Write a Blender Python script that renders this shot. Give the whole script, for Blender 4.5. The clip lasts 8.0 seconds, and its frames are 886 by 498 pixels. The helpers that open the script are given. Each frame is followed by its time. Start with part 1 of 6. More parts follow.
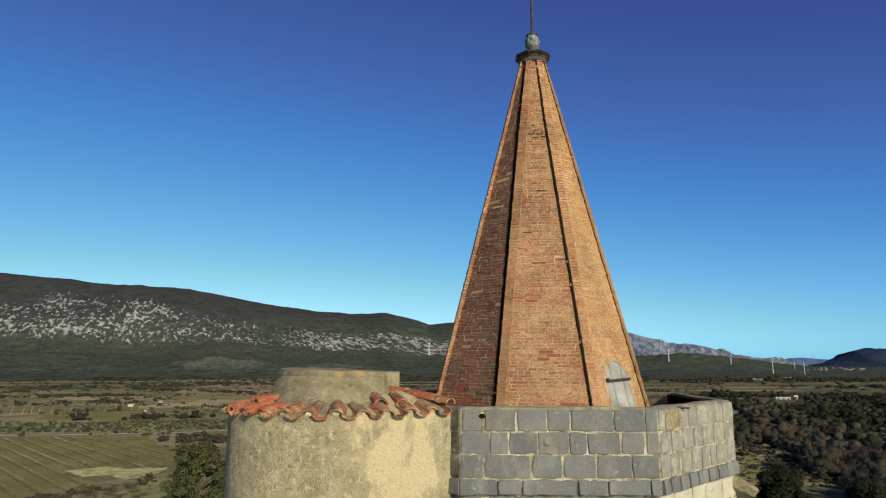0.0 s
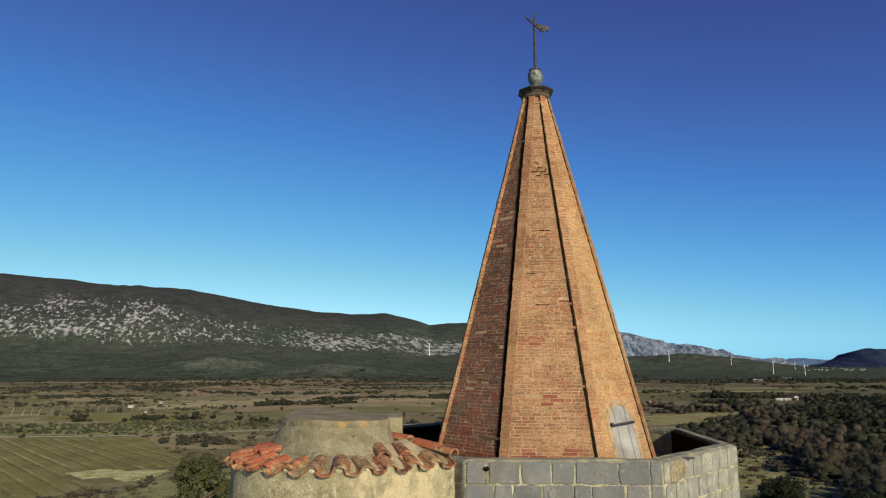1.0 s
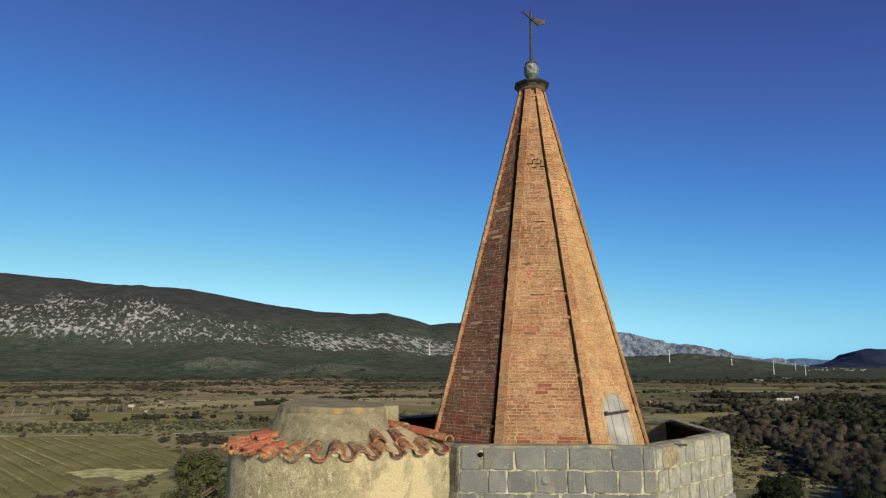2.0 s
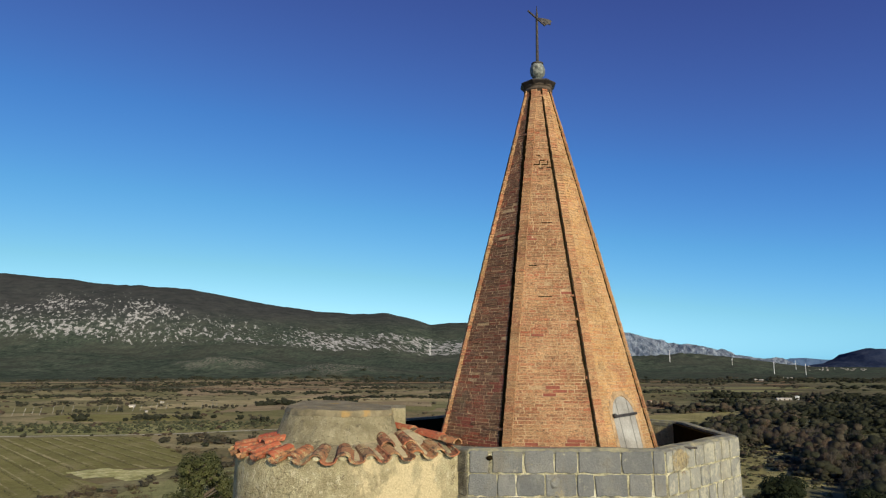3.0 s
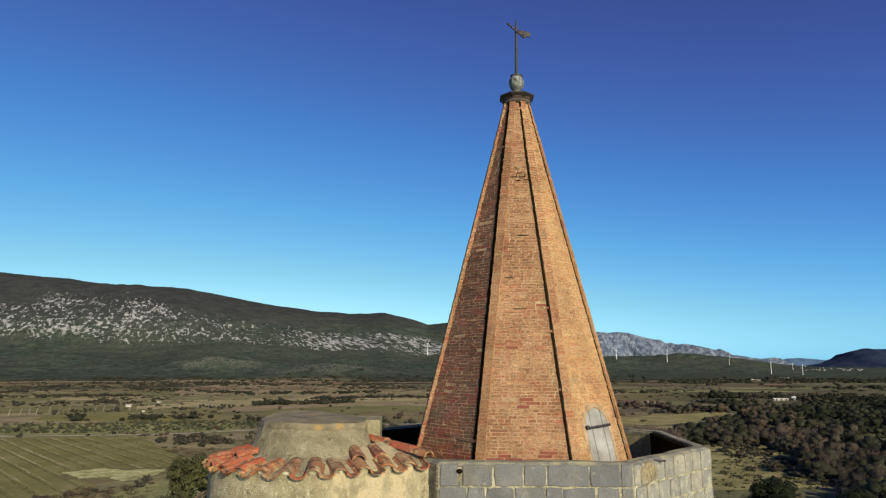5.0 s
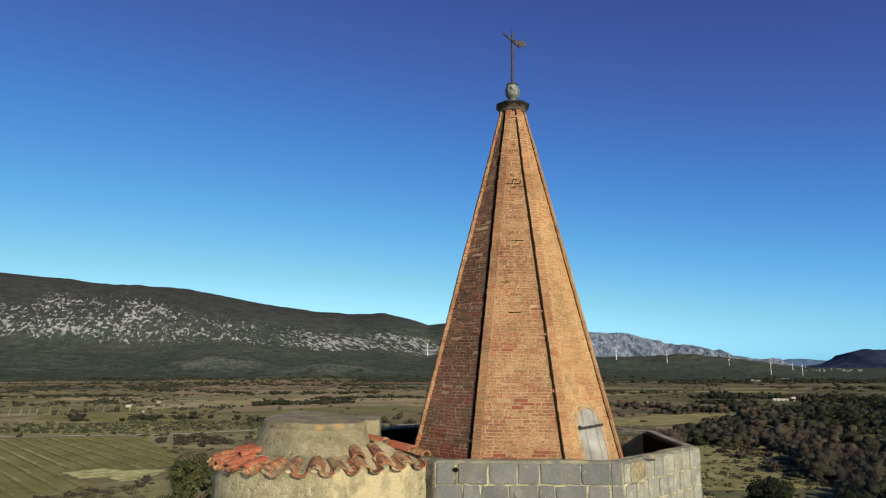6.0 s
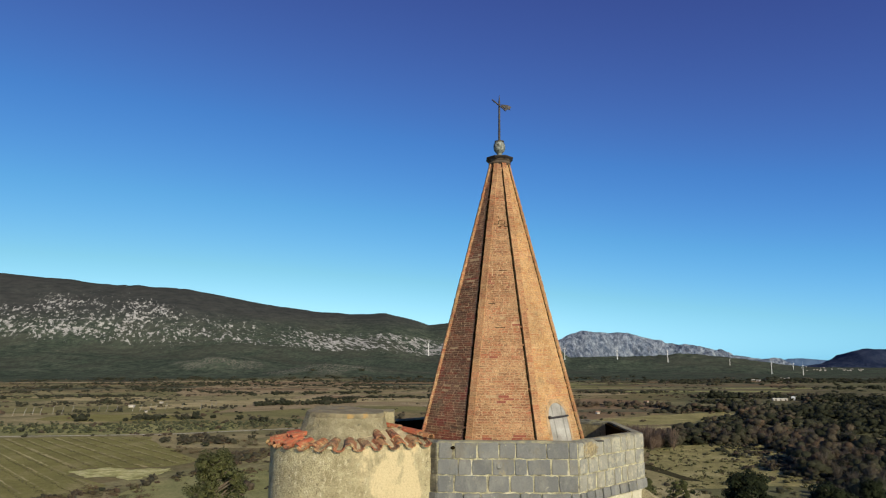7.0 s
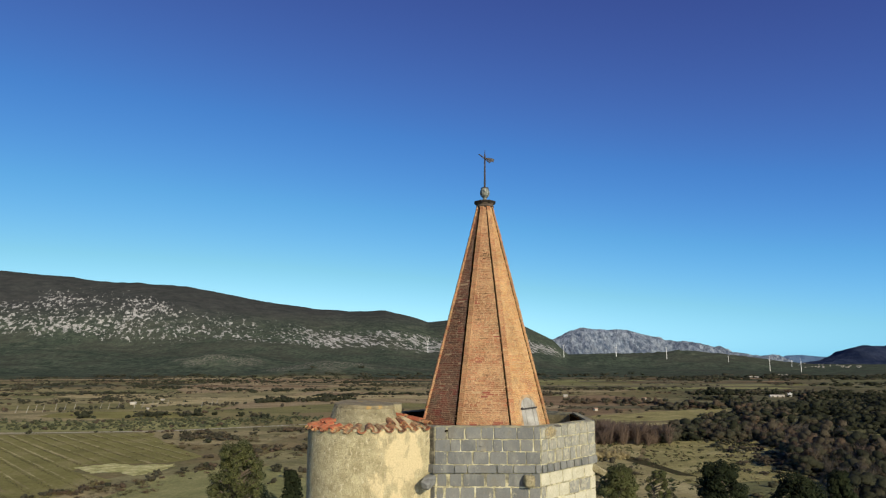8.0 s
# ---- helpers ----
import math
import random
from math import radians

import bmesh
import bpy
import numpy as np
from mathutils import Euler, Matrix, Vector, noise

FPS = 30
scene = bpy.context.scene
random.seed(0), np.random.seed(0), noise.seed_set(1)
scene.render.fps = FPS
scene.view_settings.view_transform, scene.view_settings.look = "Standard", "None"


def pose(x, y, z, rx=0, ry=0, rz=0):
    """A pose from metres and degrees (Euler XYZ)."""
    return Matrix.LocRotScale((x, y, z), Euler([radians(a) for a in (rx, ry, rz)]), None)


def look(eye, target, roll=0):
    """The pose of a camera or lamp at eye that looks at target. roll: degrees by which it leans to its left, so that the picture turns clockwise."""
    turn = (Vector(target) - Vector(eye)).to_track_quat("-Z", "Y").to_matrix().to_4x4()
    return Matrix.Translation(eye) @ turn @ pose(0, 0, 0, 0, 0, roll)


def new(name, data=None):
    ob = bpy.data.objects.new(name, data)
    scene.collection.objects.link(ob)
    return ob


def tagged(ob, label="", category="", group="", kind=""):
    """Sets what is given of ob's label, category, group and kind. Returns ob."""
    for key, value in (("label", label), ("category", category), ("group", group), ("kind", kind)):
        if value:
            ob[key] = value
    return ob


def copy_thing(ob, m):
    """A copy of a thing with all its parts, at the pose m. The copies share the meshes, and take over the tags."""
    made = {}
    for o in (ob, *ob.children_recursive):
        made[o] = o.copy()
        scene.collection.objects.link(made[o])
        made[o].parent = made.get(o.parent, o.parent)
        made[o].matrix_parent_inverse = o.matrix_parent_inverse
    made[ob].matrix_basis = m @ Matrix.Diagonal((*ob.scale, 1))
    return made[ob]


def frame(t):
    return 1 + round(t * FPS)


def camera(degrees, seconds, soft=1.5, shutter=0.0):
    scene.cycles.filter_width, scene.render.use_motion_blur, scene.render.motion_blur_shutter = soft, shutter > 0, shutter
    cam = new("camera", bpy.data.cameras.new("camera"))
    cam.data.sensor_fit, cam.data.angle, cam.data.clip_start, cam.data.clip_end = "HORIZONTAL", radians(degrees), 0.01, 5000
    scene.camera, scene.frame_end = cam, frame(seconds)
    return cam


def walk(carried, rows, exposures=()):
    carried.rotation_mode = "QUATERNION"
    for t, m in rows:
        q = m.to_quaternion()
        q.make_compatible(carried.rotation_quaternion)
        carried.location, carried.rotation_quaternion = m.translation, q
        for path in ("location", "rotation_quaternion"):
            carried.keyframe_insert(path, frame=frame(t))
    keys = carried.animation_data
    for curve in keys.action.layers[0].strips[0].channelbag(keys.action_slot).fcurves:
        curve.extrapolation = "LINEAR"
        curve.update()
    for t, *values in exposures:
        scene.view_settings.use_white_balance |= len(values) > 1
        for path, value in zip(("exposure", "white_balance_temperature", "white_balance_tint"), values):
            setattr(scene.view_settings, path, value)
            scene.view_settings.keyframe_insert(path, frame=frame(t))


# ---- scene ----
# One still place: a brick spire in a stone parapet over a wide winter valley. z = 0 is the valley floor.
cam = camera(68.0, 8.0, 1.2)
PATH = [
    (0.0, pose(0.000, -0.000, 33.000, 99.715, 0.000, 0.000)),
    (0.5, pose(-0.013, -0.023, 33.292, 99.742, -0.024, -0.003)),
    (1.0, pose(-0.040, -0.057, 33.573, 99.743, 0.003, 0.023)),
    (1.5, pose(0.003, -0.117, 33.561, 99.737, -0.061, 0.042)),
    (1.7, pose(0.030, -0.125, 33.500, 99.736, -0.054, 0.047)),
    (2.8, pose(-0.047, -0.070, 33.385, 99.729, -0.014, 0.074)),
    (3.0, pose(-0.070, -0.067, 33.459, 99.728, -0.007, 0.079)),
    (3.5, pose(-0.088, -0.078, 33.581, 99.705, -0.022, 0.021)),
    (4.0, pose(-0.062, -0.098, 33.641, 99.696, -0.027, -0.065)),
    (4.5, pose(0.044, -0.138, 33.648, 99.688, -0.056, -0.120)),
    (4.7, pose(0.135, -0.160, 33.622, 99.695, -0.060, -0.121)),
    (5.8, pose(0.300, -0.320, 33.628, 99.733, -0.086, -0.127)),
    (6.0, pose(0.273, -0.459, 33.645, 99.740, -0.091, -0.128)),
    (6.5, pose(0.276, -1.421, 33.676, 99.766, -0.060, -0.052)),
    (7.0, pose(0.276, -3.132, 33.729, 99.739, -0.032, -0.047)),
    (7.5, pose(0.284, -5.178, 33.794, 99.643, 0.053, -0.060)),
    (8.0, pose(0.344, -6.589, 33.885, 99.484, 0.016, -0.101)),
]
walk(cam, PATH, [(0.0, 0.10), (1.5, 0.13), (3.5, 0.19), (8.0, 0.20)])

# ---- sky, sun ----
SUN_AZ, SUN_EL = radians(152), radians(24)          # azimuth clockwise from +y
world = bpy.data.worlds.new("sky")
scene.world = world
world.use_nodes = True
wn, wl = world.node_tree.nodes, world.node_tree.links
sky = wn.new("ShaderNodeTexSky")
sky.sky_type, sky.sun_disc = "NISHITA", False
sky.sun_elevation, sky.sun_rotation = SUN_EL, SUN_AZ
sky.altitude, sky.air_density, sky.dust_density, sky.ozone_density = 300, 1.0, 0.2, 4.0
bw, scaled, hue, deep = wn.new("ShaderNodeRGBToBW"), wn.new("ShaderNodeMath"), wn.new("ShaderNodeValToRGB"), wn.new("ShaderNodeVectorMath")
scaled.operation, scaled.inputs[1].default_value, deep.operation = "MULTIPLY", 0.125, "SCALE"
els = hue.color_ramp.elements
for e, (p, c) in zip([els[0], els[1]] + [els.new(0.5) for _ in range(4)], ((0.12, (0.104, 0.156, 0.68)), (0.21, (0.082, 0.180, 0.66)), (0.33, (0.065, 0.222, 0.595)), (0.48, (0.070, 0.236, 0.458)), (0.70, (0.090, 0.224, 0.305)), (1.0, (0.116, 0.216, 0.250)))):
    e.position, e.color = p, (*c, 1)
# clear winter air: violet-blue where the sky is dark, cyan where it is bright
wl.new(sky.outputs[0], bw.inputs[0])
wl.new(bw.outputs[0], scaled.inputs[0])
wl.new(scaled.outputs[0], hue.inputs[0])
wl.new(hue.outputs[0], deep.inputs[0])
fall = wn.new("ShaderNodeMath")
fall.operation, fall.inputs[1].default_value = "POWER", 1.36
wl.new(scaled.outputs[0], fall.inputs[0])
wl.new(fall.outputs[0], deep.inputs["Scale"])
wl.new(deep.outputs[0], wn["Background"].inputs[0])
wn["Background"].inputs[1].default_value = 4.0
sun = new("sun", bpy.data.lights.new("sun", "SUN"))
sun.data.energy, sun.data.angle, sun.data.color = 4.45, radians(0.53), (1.0, 0.87, 0.62)
SUN_DIR = Vector((math.sin(SUN_AZ) * math.cos(SUN_EL), math.cos(SUN_AZ) * math.cos(SUN_EL), math.sin(SUN_EL)))
sun.matrix_world = look(SUN_DIR * 200, (0, 0, 0))


# ---- materials ----
def mat(name, rough=0.85, metal=0.0):
    m = bpy.data.materials.new(name)
    m.use_nodes = True
    b = m.node_tree.nodes["Principled BSDF"]
    b.inputs["Roughness"].default_value, b.inputs["Metallic"].default_value = rough, metal
    b.inputs["Specular IOR Level"].default_value = 0.3
    return m, m.node_tree.nodes, m.node_tree.links, b


def noise_at(n, l, scale, detail=4.0, rough=0.55, stretch=None, world_space=True, seed=0.0):
    geo = n.new("ShaderNodeNewGeometry")
    tex = n.new("ShaderNodeTexNoise")
    tex.inputs["Scale"].default_value, tex.inputs["Detail"].default_value, tex.inputs["Roughness"].default_value = scale, detail, rough
    mp = n.new("ShaderNodeMapping")
    mp.inputs["Location"].default_value = (seed, seed * 1.7, seed * 0.6)
    if stretch:
        mp.inputs["Scale"].default_value = stretch
    l.new(geo.outputs["Position"], mp.inputs["Vector"])
    l.new(mp.outputs[0], tex.inputs["Vector"])
    return tex.outputs["Fac"]


def ramp(n, l, fac, stops):
    r = n.new("ShaderNodeValToRGB")
    els = r.color_ramp.elements
    while len(els) < len(stops):
        els.new(0.5)
    for e, (p, c) in zip(els, stops):
        e.position = p
        e.color = (*c, 1)
    l.new(fac, r.inputs[0])
    return r.outputs[0]


def mix(n, l, fac, a, b, mode="MIX"):
    m = n.new("ShaderNodeMix")
    m.data_type, m.blend_type = "RGBA", mode
    for sock, val in ((m.inputs[0], fac), (m.inputs[6], a), (m.inputs[7], b)):
        if isinstance(val, (int, float)):
            sock.default_value = val
        elif isinstance(val, tuple):
            sock.default_value = (*val, 1)
        else:
            l.new(val, sock)
    return m.outputs[2]


def gate(n, l, fac, lo, hi, to=1.0):
    m = n.new("ShaderNodeMapRange")
    m.interpolation_type = "SMOOTHSTEP"
    m.inputs["From Min"].default_value, m.inputs["From Max"].default_value, m.inputs["To Max"].default_value = lo, hi, to
    l.new(fac, m.inputs["Value"])
    return m.outputs[0]


def times(n, l, a, b):
    m = n.new("ShaderNodeMath")
    m.operation = "MULTIPLY"
    for sock, val in zip(m.inputs, (a, b)):
        if isinstance(val, (int, float)):
            sock.default_value = val
        else:
            l.new(val, sock)
    return m.outputs[0]


def bump(n, l, b, fac, strength, dist):
    k = n.new("ShaderNodeBump")
    k.inputs["Strength"].default_value, k.inputs["Distance"].default_value = strength, dist
    l.new(fac, k.inputs["Height"])
    l.new(k.outputs[0], b.inputs["Normal"])


def by_piece(n, l):
    """A random number for each loose piece, whether an object of its own or an island."""
    o, g, a = n.new("ShaderNodeObjectInfo"), n.new("ShaderNodeNewGeometry"), n.new("ShaderNodeMath")
    a.operation = "ADD"
    l.new(o.outputs["Random"], a.inputs[0])
    l.new(g.outputs["Random Per Island"], a.inputs[1])
    f = n.new("ShaderNodeMath")
    f.operation = "FRACT"
    l.new(a.outputs[0], f.inputs[0])
    return f.outputs[0]


def brick_material(name, tones, red_from, pale_to, dirt=0.8, limed=0.5):
    m, n, l, b = mat(name, 0.92)
    c = ramp(n, l, by_piece(n, l), [(i / (len(tones) - 1), t) for i, t in enumerate(tones)])
    red = gate(n, l, noise_at(n, l, 1.9, 4, 0.65, (1, 1, 2.0), seed=3.1), red_from, red_from + 0.06, 0.65)
    c = mix(n, l, red, c, (0.30, 0.095, 0.055))
    pale = gate(n, l, noise_at(n, l, 2.3, 6, 0.68, (1, 1, 1.6), seed=7.7), 0.42, 0.66, pale_to)
    c = mix(n, l, pale, c, (0.53, 0.355, 0.18))
    moss = gate(n, l, noise_at(n, l, 2.4, 5, 0.7, seed=13.0), 0.58, 0.72, 0.55)
    c = mix(n, l, moss, c, (0.20, 0.165, 0.09))
    # mortar smeared over the bricks' edges, and weathered faces that crumbled dark
    smear = gate(n, l, noise_at(n, l, 20, 7, 0.8, (1, 1, 2.0), seed=17.0), 0.50, 0.60, limed)
    c = mix(n, l, smear, c, (0.52, 0.375, 0.215))
    grime = gate(n, l, noise_at(n, l, 17, 7, 0.82, (1, 1, 2.2)), 0.515, 0.585, dirt)
    c = mix(n, l, grime, c, (0.135, 0.085, 0.05))
    fleck = gate(n, l, noise_at(n, l, 34, 4, 0.7, (1, 1, 1.6), seed=29.0), 0.60, 0.66, limed)
    c = mix(n, l, fleck, c, (0.62, 0.47, 0.29))
    speck = ramp(n, l, noise_at(n, l, 60, 4, 0.75, (1, 1, 1.7), seed=43.0), [(0.36, (0.50, 0.48, 0.46)), (0.5, (1, 1, 1)), (0.64, (1.40, 1.37, 1.32))])
    c = mix(n, l, 0.9, c, speck, "MULTIPLY")
    patch = ramp(n, l, noise_at(n, l, 1.3, 6, 0.68, seed=23.0), [(0.35, (0.70, 0.69, 0.67)), (0.62, (1.0, 1.0, 1.0))])
    c = mix(n, l, 1.0, c, patch, "MULTIPLY")
    l.new(c, b.inputs["Base Color"])
    bump(n, l, b, noise_at(n, l, 42, 6, 0.75), 0.9, 0.018)
    return m


def mottled(name, stops, scale, grain=40.0, rough=0.9, relief=0.5, dist=0.01, seed=0.0, detail=6.0):
    m, n, l, b = mat(name, rough)
    c = ramp(n, l, noise_at(n, l, scale, detail, 0.62, seed=seed), stops)
    g = noise_at(n, l, grain, 4, 0.65, seed=seed + 2)
    c = mix(n, l, 0.45, c, ramp(n, l, g, [(0.3, (0.55, 0.55, 0.55)), (0.7, (1.25, 1.25, 1.25))]), "MULTIPLY")
    l.new(c, b.inputs["Base Color"])
    bump(n, l, b, g, relief, dist)
    return m


def block_material(name="grey_block", tones=((0.118, 0.122, 0.12), (0.146, 0.15, 0.146), (0.172, 0.174, 0.165)), lime=0.52):
    m, n, l, b = mat(name, 0.85)
    c = ramp(n, l, by_piece(n, l), [(0.0, tones[0]), (0.5, tones[1]), (1.0, tones[2])])
    st = gate(n, l, noise_at(n, l, 4, 6, 0.65, (1, 1, 0.45)), 0.45, 0.75, 0.6)
    c = mix(n, l, st, c, (0.29, 0.285, 0.25))
    g = noise_at(n, l, 45, 5, 0.7)
    c = mix(n, l, 0.5, c, ramp(n, l, g, [(0.3, (0.6, 0.6, 0.6)), (0.7, (1.25, 1.25, 1.25))]), "MULTIPLY")
    wash = gate(n, l, noise_at(n, l, 7, 7, 0.75, seed=8.0), lime, lime + 0.09, 0.8)
    c = mix(n, l, wash, c, (0.38, 0.36, 0.27))
    ochre = gate(n, l, noise_at(n, l, 2.4, 6, 0.7, (1, 1, 1.4), seed=4.4), 0.62, 0.72, 0.7)
    c = mix(n, l, ochre, c, (0.34, 0.26, 0.10))
    dark = gate(n, l, noise_at(n, l, 9, 5, 0.7, (1, 1, 0.6), seed=15.0), 0.56, 0.7, 0.45)
    c = mix(n, l, dark, c, (0.085, 0.085, 0.08))
    warm = gate(n, l, noise_at(n, l, 3.1, 7, 0.75, (1, 1, 0.7), seed=25.0), 0.50, 0.66, 0.45)
    c = mix(n, l, warm, c, (0.165, 0.145, 0.105))
    # ochre lichen run below the coping at the tower's near corner
    geo, dist, out = n.new("ShaderNodeNewGeometry"), n.new("ShaderNodeVectorMath"), n.new("ShaderNodeMath")
    dist.operation, dist.inputs[1].default_value = "DISTANCE", (2.62, 7.82, 32.36)
    l.new(geo.outputs["Position"], dist.inputs[0])
    out.operation = "MULTIPLY_ADD"
    out.inputs[1].default_value = -1.6
    l.new(dist.outputs["Value"], out.inputs[0])
    l.new(noise_at(n, l, 11, 6, 0.75, seed=33.0), out.inputs[2])
    run = gate(n, l, out.outputs[0], 0.15, 0.30, 0.8)
    c = mix(n, l, run, c, ramp(n, l, noise_at(n, l, 22, 5, 0.7, seed=36.0), [(0.4, (0.13, 0.10, 0.055)), (0.6, (0.34, 0.26, 0.12))]))
    l.new(c, b.inputs["Base Color"])
    bump(n, l, b, g, 0.8, 0.012)
    return m


def plaster_material(name="lime_render", coat=True, k=1.0, flakes=0.8):
    m, n, l, b = mat(name, 0.93)
    big = noise_at(n, l, 1.3, 6, 0.65, (1, 1, 0.6), seed=1.4)
    c = ramp(n, l, big, [(0.3, (0.32 * k, 0.282 * k, 0.172 * k)), (0.5, (0.45 * k, 0.398 * k, 0.245 * k)), (0.7, (0.37 * k, 0.327 * k, 0.202 * k))])
    drift = ramp(n, l, noise_at(n, l, 4.5, 6, 0.7, seed=19.0), [(0.38, (0.64, 0.62, 0.56)), (0.6, (1.08, 1.08, 1.08))])
    c = mix(n, l, 0.8, c, drift, "MULTIPLY")
    speck = gate(n, l, noise_at(n, l, 16, 9, 0.82, (1, 1, 0.6)), 0.555, 0.585, flakes)
    c = mix(n, l, speck, c, (0.60, 0.54, 0.38))
    pit = gate(n, l, noise_at(n, l, 13, 9, 0.82, seed=9.0), 0.565, 0.595, 0.75)
    c = mix(n, l, pit, c, (0.15 * k, 0.125 * k, 0.08 * k))
    if coat:
        # newer cream coat: a ragged patch on the side towards the tower
        geo, sep = n.new("ShaderNodeNewGeometry"), n.new("ShaderNodeSeparateXYZ")
        l.new(geo.outputs["Position"], sep.inputs[0])
        side = times(n, l, gate(n, l, sep.outputs["X"], -1.35, -0.75), gate(n, l, sep.outputs["X"], 0.06, -0.2))
        ragged = n.new("ShaderNodeMath")
        ragged.operation = "MULTIPLY_ADD"
        ragged.inputs[1].default_value = 0.25
        l.new(side, ragged.inputs[0])
        l.new(noise_at(n, l, 2.8, 7, 0.66, (1, 1, 0.62), seed=6.7), ragged.inputs[2])
        c = mix(n, l, times(n, l, gate(n, l, ragged.outputs[0], 0.58, 0.72), 0.7), c, (0.37, 0.31, 0.19))
        c = mix(n, l, times(n, l, gate(n, l, ragged.outputs[0], 0.65, 0.75), 0.88), c, (0.60, 0.50, 0.30))
    grit = noise_at(n, l, 48, 6, 0.8, seed=12.0)
    c = mix(n, l, 0.45, c, ramp(n, l, grit, [(0.36, (0.55, 0.54, 0.50)), (0.5, (1, 1, 1)), (0.66, (1.3, 1.3, 1.3))]), "MULTIPLY")
    l.new(c, b.inputs["Base Color"])
    bump(n, l, b, noise_at(n, l, 18, 9, 0.8), 0.8, 0.05)
    return m


def lichened(m, spots, tone, wide):
    """Adds ochre lichen growing round the given places to a material."""
    n, l = m.node_tree.nodes, m.node_tree.links
    b = n["Principled BSDF"]
    c = b.inputs["Base Color"].links[0].from_socket
    for at in spots:
        geo, dist, out = n.new("ShaderNodeNewGeometry"), n.new("ShaderNodeVectorMath"), n.new("ShaderNodeMath")
        dist.operation, dist.inputs[1].default_value = "DISTANCE", at
        l.new(geo.outputs["Position"], dist.inputs[0])
        out.operation, out.inputs[1].default_value = "MULTIPLY_ADD", -wide
        l.new(dist.outputs["Value"], out.inputs[0])
        l.new(noise_at(n, l, 14, 6, 0.75, seed=at[0] * 9), out.inputs[2])
        c = mix(n, l, gate(n, l, out.outputs[0], 0.16, 0.36, 0.6), c, tone)
    l.new(c, b.inputs["Base Color"])
    return m


def tile_material(name, tones, lichen, soot):
    m, n, l, b = mat(name, 0.85)
    c = ramp(n, l, by_piece(n, l), tones)
    lich = gate(n, l, noise_at(n, l, 10, 8, 0.78), 0.525, 0.575, lichen)
    c = mix(n, l, lich, c, (0.42, 0.33, 0.17))
    dark = gate(n, l, noise_at(n, l, 12, 7, 0.75, seed=6.0), 0.51, 0.58, soot)
    c = mix(n, l, dark, c, (0.06, 0.045, 0.032))
    l.new(c, b.inputs["Base Color"])
    bump(n, l, b, noise_at(n, l, 50, 4), 0.5, 0.01)
    return m


# tones by face: its own brick colour, plus some sun and shade put in
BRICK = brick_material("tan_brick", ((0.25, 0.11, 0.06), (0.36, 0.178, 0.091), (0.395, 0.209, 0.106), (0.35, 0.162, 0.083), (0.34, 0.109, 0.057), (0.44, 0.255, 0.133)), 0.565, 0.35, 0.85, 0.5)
BRICK_RED = brick_material("red_brick_dim_side", ((0.115, 0.052, 0.034), (0.175, 0.080, 0.05), (0.20, 0.095, 0.058), (0.16, 0.068, 0.043), (0.26, 0.062, 0.036), (0.24, 0.135, 0.084)), 0.55, 0.10, 0.7, 0.28)
BRICK_BUFF = brick_material("buff_brick_sun_side", ((0.43, 0.228, 0.092), (0.52, 0.29, 0.118), (0.55, 0.315, 0.131), (0.50, 0.262, 0.103), (0.48, 0.20, 0.081), (0.56, 0.358, 0.175)), 0.60, 0.7, 0.4, 0.6)
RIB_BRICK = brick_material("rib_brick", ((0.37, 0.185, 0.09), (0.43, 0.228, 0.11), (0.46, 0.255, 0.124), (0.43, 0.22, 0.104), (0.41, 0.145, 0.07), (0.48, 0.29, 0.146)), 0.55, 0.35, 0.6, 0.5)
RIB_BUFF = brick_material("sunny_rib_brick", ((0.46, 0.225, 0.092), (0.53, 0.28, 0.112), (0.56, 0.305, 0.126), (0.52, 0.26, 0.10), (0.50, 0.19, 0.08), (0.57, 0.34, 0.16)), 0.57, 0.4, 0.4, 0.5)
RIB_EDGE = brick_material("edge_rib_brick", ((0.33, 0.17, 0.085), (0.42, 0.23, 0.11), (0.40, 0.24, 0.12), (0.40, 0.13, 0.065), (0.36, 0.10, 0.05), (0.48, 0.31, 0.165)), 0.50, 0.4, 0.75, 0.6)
BRICK_DEEP = mottled("deep_red_brick", [(0.3, (0.17, 0.05, 0.035)), (0.6, (0.26, 0.082, 0.052))], 12, 50, 0.9, 0.8, 0.012)
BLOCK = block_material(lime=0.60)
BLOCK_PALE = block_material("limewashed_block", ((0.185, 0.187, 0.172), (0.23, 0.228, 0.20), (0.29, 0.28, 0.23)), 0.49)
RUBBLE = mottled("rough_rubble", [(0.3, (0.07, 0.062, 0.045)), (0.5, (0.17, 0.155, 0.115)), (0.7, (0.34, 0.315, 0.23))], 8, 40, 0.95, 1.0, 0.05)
PLASTER = plaster_material()
TILE = tile_material("clay_tile", [(0.0, (0.29, 0.10, 0.05)), (0.35, (0.38, 0.155, 0.062)), (0.55, (0.25, 0.155, 0.082)), (0.8, (0.31, 0.115, 0.055)), (1.0, (0.39, 0.25, 0.115))], 0.9, 0.85)
TILE_RED = tile_material("red_clay_tile", [(0.0, (0.36, 0.092, 0.044)), (0.5, (0.41, 0.135, 0.058)), (1.0, (0.33, 0.075, 0.038))], 0.45, 0.55)
# near black standing in for shade; also fills open joints and the hole
SHADE_BLACK = mottled("shade_black", [(0.3, (0.010, 0.007, 0.003)), (0.7, (0.021, 0.015, 0.007))], 5, 30)
SHADE_BLACK.node_tree.nodes["Principled BSDF"].inputs["Specular IOR Level"].default_value = 0.0
